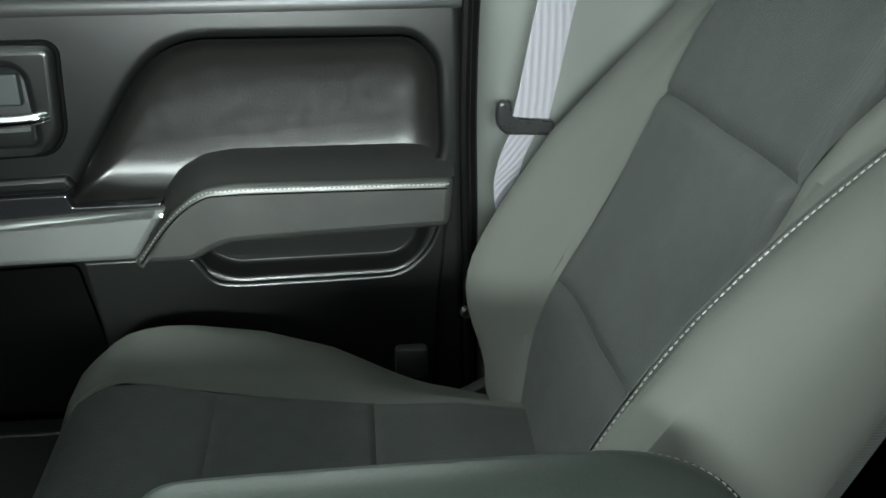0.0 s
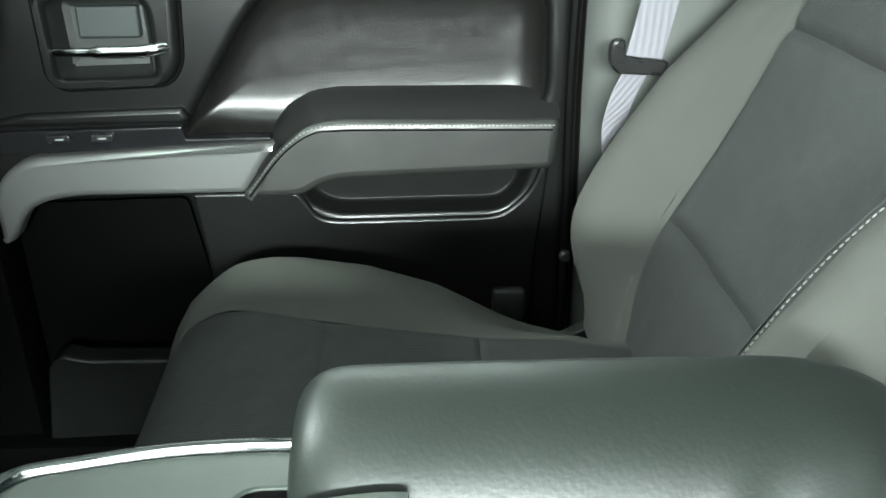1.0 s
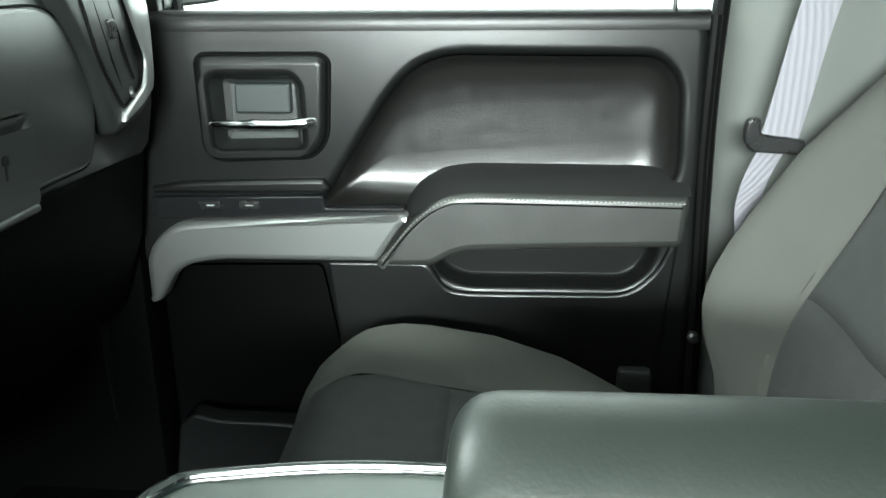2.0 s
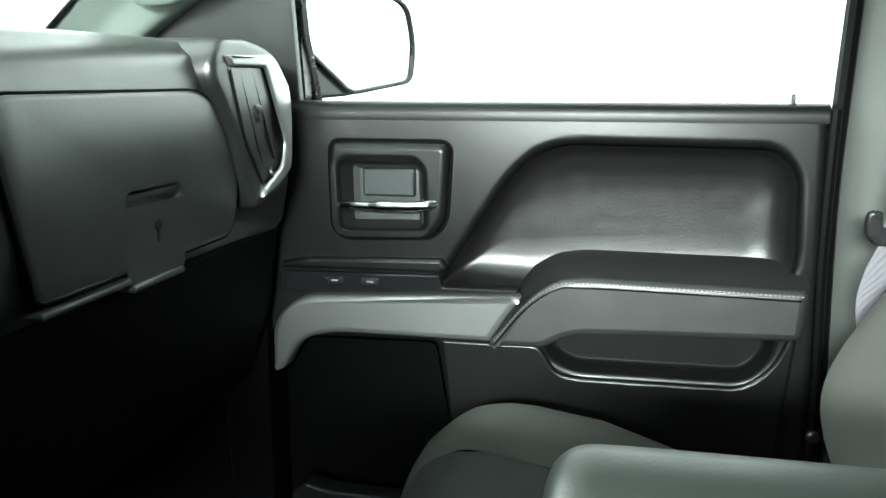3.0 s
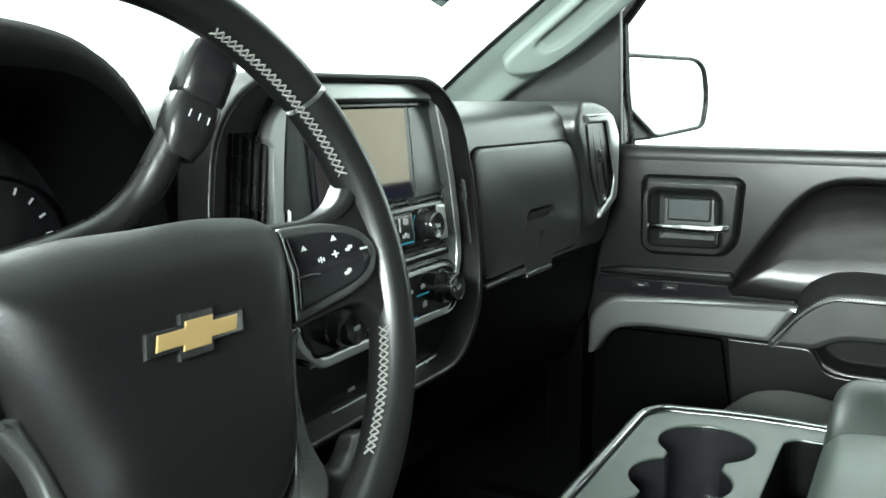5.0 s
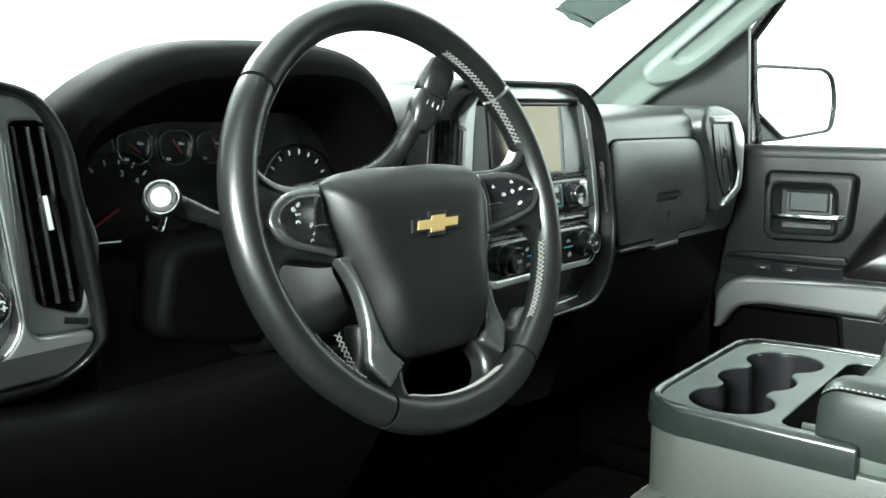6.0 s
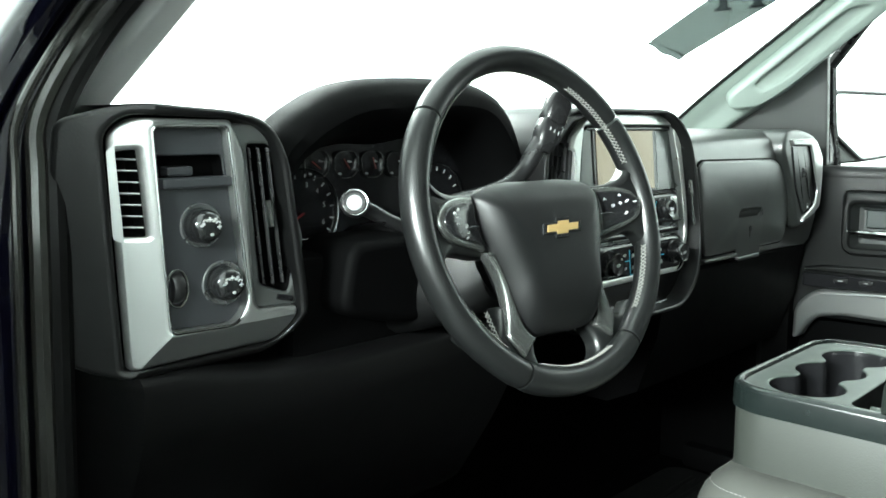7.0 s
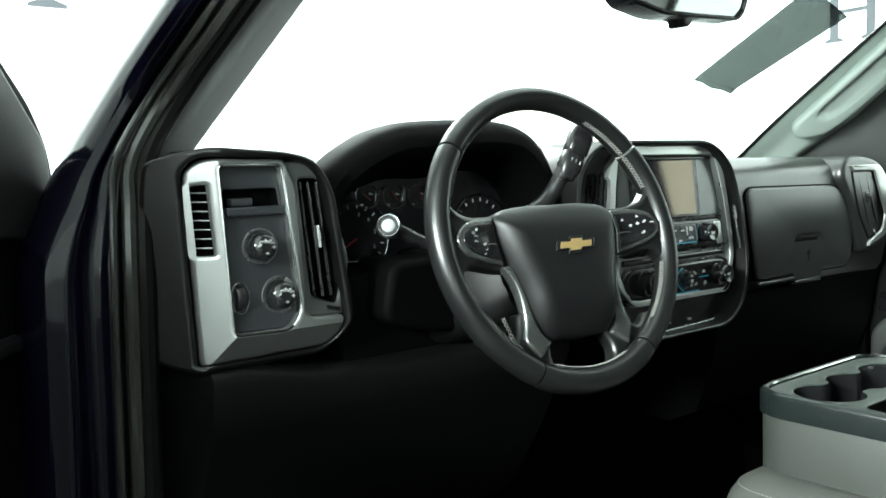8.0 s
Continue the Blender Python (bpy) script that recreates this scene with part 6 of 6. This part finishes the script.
        me = bpy.data.meshes.new_from_object(tmp)
        bm = bmesh.new()
        bm.from_mesh(me)
        bpy.data.objects.remove(tmp)
        c = fr(-0.510 + 0.030 * math.cos(radians(a)), 1.380 + 0.030 * math.sin(radians(a)), 0.001)
        for vert in bm.verts:
            vert.co = Vector((c.x + vert.co.x, c.y - vert.co.z, c.z + vert.co.y))
        part("digit", bm, MARK, face)
    part("lower_line", shape(tube, [fr(-0.560, 1.354, 0.003), fr(-0.513, 1.3520, 0.003), fr(-0.440, 1.350, 0.003)], 0.0007, 5), DULL_CHROME, face)
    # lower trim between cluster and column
    part("column_surround", shape(box, (-0.575, 0.66, 1.235), (-0.24, 0.76, 1.346), 0.012), PLASTIC_SHADE, dash)


dash_body()
glove_box()
side_vent()
centre_stack()
driver_pod()
cluster()


# ---- steering wheel and column ----
WC, WT, WY = Vector((-0.3705, 0.5135, 1.3828)), radians(17.4), radians(-4.7)
WU = Vector((math.cos(WY), math.sin(WY), 0))
WV = Vector((-math.sin(WY) * math.sin(WT), math.cos(WY) * math.sin(WT), math.cos(WT)))
WN = WU.cross(WV)


def wf(u, v, w=0.0):
    return WC + WU * u + WV * v + WN * w


def dished(u, v, w=0.0):
    """The spokes lie deeper at the hub and rise towards the rim."""
    return wf(u, v, w - 0.007 + 0.015 * ease((abs(u) - 0.082) / 0.07))


def steering_wheel():
    sw = thing("steering_wheel", WC, "black leather steering wheel with silver spokes and gold badge", "steering wheel")
    R, r = 0.1642, 0.0134

    def rim_piece(a0, a1):
        bm = bmesh.new()
        n = max(8, int(abs(a1 - a0) / 3))
        rings = []
        for i in range(n + 1):
            a = radians(a0 + (a1 - a0) * i / n)
            d = WU * math.cos(a) + WV * math.sin(a)
            low = ease((-math.sin(a) - 0.75) / 0.2)
            k = r * (1 + 0.10 * low) * (0.965 if min(i, n - i) == 0 else 1.0)
            rings.append([WC + d * (R + 0.002 * low + k * 0.98 * math.cos(q)) + WN * (k * 1.12 * math.sin(q)) for q in [j / 20 * 2 * math.pi for j in range(20)]])
        loft(bm, rings)
        return bm
    for a0, a1 in ((37, 141), (142, 242), (243, 301), (302, 396)):
        part("rim", rim_piece(a0, a1), LEATHER, sw, "worn black leather rim")
    # cross stitching on the inner side of the rim
    for a0, a1 in ((19, 62), (118, 161), (212, 232), (314, 343), (250, 290)):
        bm = bmesh.new()
        n = int((a1 - a0) / 1.55)
        for i in range(n):
            a, b = radians(a0 + (a1 - a0) * i / n), radians(a0 + (a1 - a0) * (i + 1) / n)
            for s in (-1, 1):
                rr = R - r * 0.95
                p = WC + (WU * math.cos(a) + WV * math.sin(a)) * rr + WN * (0.0046 + s * 0.0036)
                q = WC + (WU * math.cos(b) + WV * math.sin(b)) * rr + WN * (0.0046 - s * 0.0036)
                tube(bm, [p, (p + q) / 2 - (WU * math.cos(a) + WV * math.sin(a)) * 0.0008, q], 0.0006, 4)
        part("stitching", bm, WHEEL_THREAD, sw, "pale cross stitching inside the rim")
    for s in (-1, 1):
        def m(pts):
            return [(s * x, y) for x, y in pts]
        # leather side spoke, widening into the rim
        spoke = rounded(m([(0.060, 0.030), (0.118, 0.0285), (0.136, 0.033), (0.152, 0.050), (0.166, 0.046), (0.167, -0.040), (0.150, -0.046), (0.141, -0.030), (0.130, -0.0265), (0.088, -0.033), (0.060, -0.034)]),
                        [0.002, 0.01, 0.02, 0.004, 0.004, 0.004, 0.004, 0.012, 0.01, 0.008, 0.002], 4)
        part("spoke", shape(plate, dished, spoke, -0.020, -0.002, 0.007, (), 4), LEATHER, sw, "black side spoke")
        # leather lower spoke between its two openings
        low = rounded(m([(0.052, -0.085), (0.076, -0.080), (0.083, -0.106), (0.092, -0.114), (0.105, -0.112), (0.119, -0.100), (0.132, -0.100), (0.085, -0.150), (0.050, -0.164), (0.030, -0.158), (0.043, -0.147), (0.046, -0.134), (0.040, -0.118), (0.030, -0.108)]),
                      [0.004, 0.004, 0.012, 0.010, 0.012, 0.004, 0.01, 0.02, 0.01, 0.004, 0.014, 0.014, 0.014, 0.004], 4)
        part("lower_spoke", shape(plate, lambda u, v, w=0.0: wf(u, v, w - 0.008 + 0.007 * ease((-v - 0.10) / 0.05)), low, -0.020, -0.001, 0.008, (), 4), LEATHER, sw, "black lower spoke")
        # satin silver blade, from the button pod down to the rim seam
        blade = rounded(m([(0.088, -0.0285), (0.0765, -0.048), (0.0725, -0.070), (0.0735, -0.092), (0.0805, -0.112), (0.066, -0.134), (0.044, -0.118), (0.0555, -0.104), (0.060, -0.085), (0.065, -0.055), (0.074, -0.029)]),
                        [0.004, 0.02, 0.02, 0.02, 0.006, 0.003, 0.003, 0.01, 0.02, 0.02, 0.004], 5)
        part("silver_spoke", shape(plate, lambda u, v, w=0.0: wf(u, v, w - 0.004 + 0.004 * ease((-v - 0.10) / 0.04)), blade, -0.010, 0.002, 0.0045, (), 4), BLADE, sw, "satin silver spoke trim")
        # button pod
        pod_o = rounded(m([(0.088, 0.0255), (0.118, 0.0245), (0.140, 0.0165), (0.1515, 0.002), (0.1435, -0.0125), (0.128, -0.0195), (0.084, -0.0285), (0.090, 0.0)]), [0.004, 0.015, 0.012, 0.008, 0.010, 0.01, 0.004, 0.0], 5)
        bez = part("button_bezel", shape(plate, dished, pod_o, -0.010, 0.0035, 0.003, (), 3), BLADE, sw, "silver edged button pod")
        face = rounded(m([(0.090, 0.0205), (0.117, 0.0195), (0.1365, 0.0120), (0.1440, 0.0010), (0.1365, -0.0100), (0.125, -0.0150), (0.0875, -0.0230), (0.0925, 0.0)]), [0.004, 0.012, 0.010, 0.007, 0.008, 0.008, 0.004, 0.0], 5)
        part("button_pad", shape(plate, dished, face, -0.002, 0.0052, 0.0022, (), 3), GLOSS_BLACK, bez, "gloss black button pad")
        bm = bmesh.new()
        tube(bm, [dished(s * x, y, 0.0054) for x, y in ((0.0905, -0.004), (0.100, -0.0035), (0.106, -0.0045))], 0.0004, 4)
        part("button_gap", bm, SILVER_DARK, bez)
        spots = ([(0.0995, 0.0115, 0), (0.1085, 0.0030, 2), (0.1180, 0.0045, 3), (0.1270, 0.0060, 5), (0.1370, 0.0040, 4), (0.1190, 0.0135, 0), (0.1020, -0.0135, 4), (0.1230, -0.0070, 5)] if s > 0 else
                 [(-0.1200, 0.0120, 5), (-0.1220, 0.0050, 4), (-0.1240, -0.0010, 1), (-0.1100, -0.0035, 5), (-0.1080, -0.0100, 3), (-0.1120, -0.0150, 1), (-0.1260, 0.0085, 2)])
        for u, v, kind in spots:
            part("button_mark", shape(icon, dished, u, v, 0.0020 if s > 0 else 0.0022, 0.0056, kind), MARK, bez)
    # cross stitching beside the lower opening
    bm = bmesh.new()
    line = smooth_line([wf(x, y, 0.0006) for x, y in ((-0.1055, -0.084), (-0.1035, -0.092), (-0.1010, -0.100), (-0.0985, -0.108), (-0.0955, -0.114))], 2)
    for p, q in zip(line, line[1:]):
        side = (q - p).cross(WN).normalized() * 0.0026
        for k in (-1, 1):
            tube(bm, [p + side * k, (p + q) / 2 + WN * 0.0006, q - side * k], 0.0006, 4)
    part("stitching", bm, WHEEL_THREAD, sw, "pale cross stitching on the spoke")
    # airbag cover
    half = [(0.0, 0.0375), (0.040, 0.0385), (0.074, 0.0345), (0.0880, 0.0275), (0.0850, 0.0), (0.0775, -0.028), (0.0670, -0.060), (0.0610, -0.088), (0.053, -0.106), (0.040, -0.1165), (0.0, -0.1185)]
    cov = rounded(half + [(-x, y) for x, y in reversed(half[1:-1])], [0.01, 0.02, 0.016, 0.008, 0.02, 0.02, 0.02, 0.012, 0.010, 0.010, 0.01, 0.010, 0.010, 0.012, 0.02, 0.02, 0.02, 0.008, 0.016, 0.02], 4)
    bm = bmesh.new()
    scoop(bm, wf, cov, (-0.03, -0.030), (0.03, -0.030), [(0, -0.024), (0, -0.0085), (0.012, -0.0058), (0.035, -0.0028), (0.07, 0.0006), (0.11, 0.0038), (0.16, 0.0070), (0.22, 0.0100), (0.28, 0.0124), (0.35, 0.0146), (0.43, 0.0163), (0.52, 0.0175), (0.66, 0.0184), (0.90, 0.0189)])
    part("airbag_cover", bm, COVER, sw, "smooth black airbag cover")
    # badge, a plain bow-shaped cross
    def bow(k, sh=0.30):
        pts = [(-0.030, -0.0058), (-0.0105, -0.0058), (-0.0105, -0.0105), (0.0105, -0.0105), (0.0105, -0.0058), (0.030, -0.0058), (0.030, 0.0058), (0.0105, 0.0058), (0.0105, 0.0105), (-0.0105, 0.0105), (-0.0105, 0.0058), (-0.030, 0.0058)]
        return [((x + sh * y) * k[0], y * k[1] - 0.0165) for x, y in pts]
    badge = part("badge", shape(plate, wf, bow((0.93, 0.98)), 0.0165, 0.0212, 0.0012, (), 2), KNOB_GLOSS, sw, "badge with gloss black edge")
    part("badge_field", shape(plate, wf, bow((0.76, 0.62)), 0.0182, 0.0220, 0.0006, (), 2), GOLD, badge, "gold badge field")
    part("hub", shape(lathe, wf(0, -0.03, -0.02), -WN, [(0.0, -0.004), (0.06, -0.004), (0.055, 0.03), (0.045, 0.06), (0.0, 0.06)], 28), PLASTIC_SHADE, sw)


def column():
    col = thing("steering_column", (-0.40, 0.62, 1.33), "black steering column shroud with stalks", "column")
    a, b = wf(0, -0.035, -0.055), Vector((-0.385, 0.70, 1.300))
    bm = bmesh.new()
    rings = []
    for k, (hw, hh) in zip((0.0, 0.15, 0.6, 1.0), ((0.050, 0.040), (0.060, 0.050), (0.075, 0.060), (0.08, 0.065))):
        c = a.lerp(b, k)
        rings.append([c + WU * x + WV * z for x, z in rounded([(-hw, -hh), (hw, -hh), (hw, hh), (-hw, hh)], hw * 0.5, 4)])
    loft(bm, rings)
    part("shroud", bm, SHELL, col, "rounded grained shroud of the column")
    low = rounded([(-0.545, 1.290), (-0.46, 1.268), (-0.28, 1.268), (-0.24, 1.30), (-0.25, 1.36), (-0.53, 1.36)], 0.02)
    part("lower_shroud", shape(plate, facing(0.64), low, -0.06, 0.02, 0.01, (), 3), PLASTIC_SHADE, col, "lower column cover")
    # left stalk with bright round end
    s = [Vector((-0.455, 0.578, 1.358)), Vector((-0.50, 0.582, 1.376)), Vector((-0.545, 0.586, 1.397)), Vector((-0.555, 0.586, 1.401))]
    part("stalk", shape(tube, smooth_line(s, 6), [0.0065] * 10 + [0.0075] * 9, 12), SATIN_BLACK, col, "indicator stalk")
    n = Vector((-0.62, -0.72, 0.30)).normalized()
    part("stalk_ring", shape(lathe, Vector((-0.557, 0.586, 1.402)), n, [(0.0, -0.006), (0.0125, -0.006), (0.0135, 0.0), (0.0125, 0.005), (0.0100, 0.006), (0.0098, 0.004), (0.0, 0.004)], 24), SATIN_BLACK, col)
    part("stalk_end", shape(lathe, Vector((-0.557, 0.586, 1.402)), n, [(0.0, 0.003), (0.0074, 0.003), (0.0070, 0.0050), (0.0045, 0.0062), (0.0, 0.0066)], 24), WHITE_CAP, col, "bright white stalk end button")
    e1 = n.cross(Vector((0, 0, 1))).normalized()
    e2 = n.cross(e1)
    part("stalk_line", shape(tube, [Vector((-0.557, 0.586, 1.402)) + n * 0.0052 + e1 * (0.0118 * math.cos(q)) + e2 * (0.0118 * math.sin(q)) for q in [i / 24 * 2 * math.pi for i in range(24)]], 0.0007, 5, True), DULL_CHROME, col, "thin bright ring")
    # column shifter
    sh = [Vector((-0.41, 0.612, 1.390)), Vector((-0.370, 0.600, 1.397)), Vector((-0.338, 0.590, 1.407)), Vector((-0.318, 0.583, 1.423)), Vector((-0.306, 0.577, 1.443)), Vector((-0.298, 0.573, 1.458))]
    part("shifter_arm", shape(tube, smooth_line(sh, 6), 0.0100, 14), SATIN_BLACK, col, "black column shifter arm")
    up, wide = Vector((0.45, -0.06, 0.89)).normalized(), Vector((0.84, -0.25, -0.44)).normalized()
    c0 = Vector((-0.298, 0.572, 1.450))
    rings = []
    for k, hw, ht in ((-0.006, 0.0095, 0.008), (0.003, 0.0130, 0.0105), (0.010, 0.0148, 0.0112), (0.026, 0.0148, 0.0112), (0.028, 0.0138, 0.0102), (0.030, 0.0150, 0.0112), (0.052, 0.0158, 0.0108), (0.060, 0.0140, 0.0085), (0.063, 0.009, 0.005)):
        t = wide.cross(up).normalized()
        rings.append([c0 + up * k + wide * x + t * z for x, z in rounded([(-hw, -ht), (hw, -ht), (hw, ht), (-hw, ht)], ht * 0.8, 3)])
    bm = bmesh.new()
    loft(bm, rings)
    part("shifter_grip", bm, SATIN_BLACK, col, "black shifter grip with rocker marks")
    t = wide.cross(up).normalized()
    t = t if t.y < 0 else -t
    for k in (-0.006, 0.0, 0.006):
        p = c0 + up * 0.018 + wide * k + t * 0.0113
        part("mark", shape(tube, [p - up * 0.0025, p + up * 0.0018], 0.0005, 4), MARK, col)


steering_wheel()
column()


# ---- glass strip, inner mirror, open driver door, letters ----
def strip():
    def scr(u, z, w=0.0):
        return Vector((u, 1.0 - (z - 1.445) * 1.506 - w, z))
    b = thing("windscreen_strip", (0.5, 0.72, 1.65), "smoky translucent plastic strip stuck on the windscreen", "strip")
    ob = part("film", shape(plate, scr, [(0.222, 1.611), (0.371, 1.596), (0.455, 1.710), (0.262, 1.735)], 0.0, 0.002, 0.0005, (), 1), STRIP, b)
    ob.visible_shadow = False
    tip = part("torn_end", shape(plate, scr, [(0.216, 1.606), (0.222, 1.610), (0.370, 1.597), (0.372, 1.589), (0.33, 1.594), (0.29, 1.596), (0.25, 1.603)], 0.003, 0.004, 0.0005, (), 1), STRIP, b)
    tip.visible_shadow = False


def inner_mirror():
    m = thing("rear_view_mirror", (-0.08, 0.55, 1.70), "black framed rear-view mirror hung from the windscreen", "mirror")
    def fr(u, v, w=0.0):
        return Vector((u, 0.50 + 0.10 * (u + 0.15) - 0.32 * (v - 1.66) - w, v))
    o = rounded([(-0.28, 1.647), (-0.20, 1.639), (-0.025, 1.649), (-0.013, 1.660), (-0.016, 1.715), (-0.28, 1.705), (-0.31, 1.68)], 0.02, 4)
    part("housing", shape(plate, fr, o, -0.03, 0.004, 0.003, (), 3), GLOSS_BLACK, m)
    part("frame", shape(plate, fr, o, 0.0, 0.0085, 0.002, (inset(o, 0.0055),), 2), GLOSS_BLACK, m, "thin gloss black rim")
    part("glass", shape(plate, fr, inset(o, 0.0055), 0.0, 0.0045, 0.0004), MIRROR, m)
    part("sensor", shape(plate, fr, rounded([(-0.185, 1.650), (-0.105, 1.652), (-0.118, 1.642), (-0.132, 1.640), (-0.136, 1.632), (-0.150, 1.632), (-0.154, 1.639), (-0.172, 1.641)], 0.004), -0.02, 0.004, 0.003), SATIN_BLACK, m)
    part("stem", shape(tube, [(-0.15, 0.53, 1.69), (-0.15, 0.55, 1.72), (-0.15, 0.545, 1.76)], 0.012, 10), SATIN_BLACK, m)


def driver_door():
    d = thing("truck_door", (-0.92, 0.86, 0.9), "open black driver door seen from the inside", "door")
    hinge, away = Vector((-0.825, 0.832, 0)), Vector((-0.60, -0.80, 0)).normalized()
    nrm = Vector((-away.y, away.x, 0))

    def fr(u, v, w=0.0):
        return Vector((0, 0, v)) + hinge + away * u + nrm * w
    panel_o = rounded([(0.0, 0.66), (1.0, 0.66), (1.0, 1.40), (0.46, 1.41), (0.40, 1.80), (0.32, 1.80), (0.115, 1.589), (0.05, 1.544), (0.012, 1.50), (0.0, 1.45)], 0.02)
    part("door_panel", shape(plate, fr, panel_o, -0.08, 0.0, 0.008, (), 3, True), PLASTIC_SHADE, d, "dark door trim")
    part("corner_panel", shape(plate, fr, rounded([(0.03, 1.40), (0.36, 1.42), (0.33, 1.74), (0.12, 1.56), (0.045, 1.50)], 0.02), 0.0, 0.012, 0.005, (), 3), KNEE, d, "dark mirror corner trim")
    part("belt_ridge", shape(plate, fr, rect(0.02, 0.98, 1.30, 1.315, 0.006), 0.0, 0.012, 0.005, (), 3), SHELL, d)
    part("armrest", shape(plate, fr, rounded([(0.25, 1.08), (0.30, 1.15), (0.95, 1.16), (0.95, 1.10)], 0.02), 0.0, 0.04, 0.012, (), 3), VINYL_BLACK, d)
    return d


strip()
inner_mirror()
driver_door()
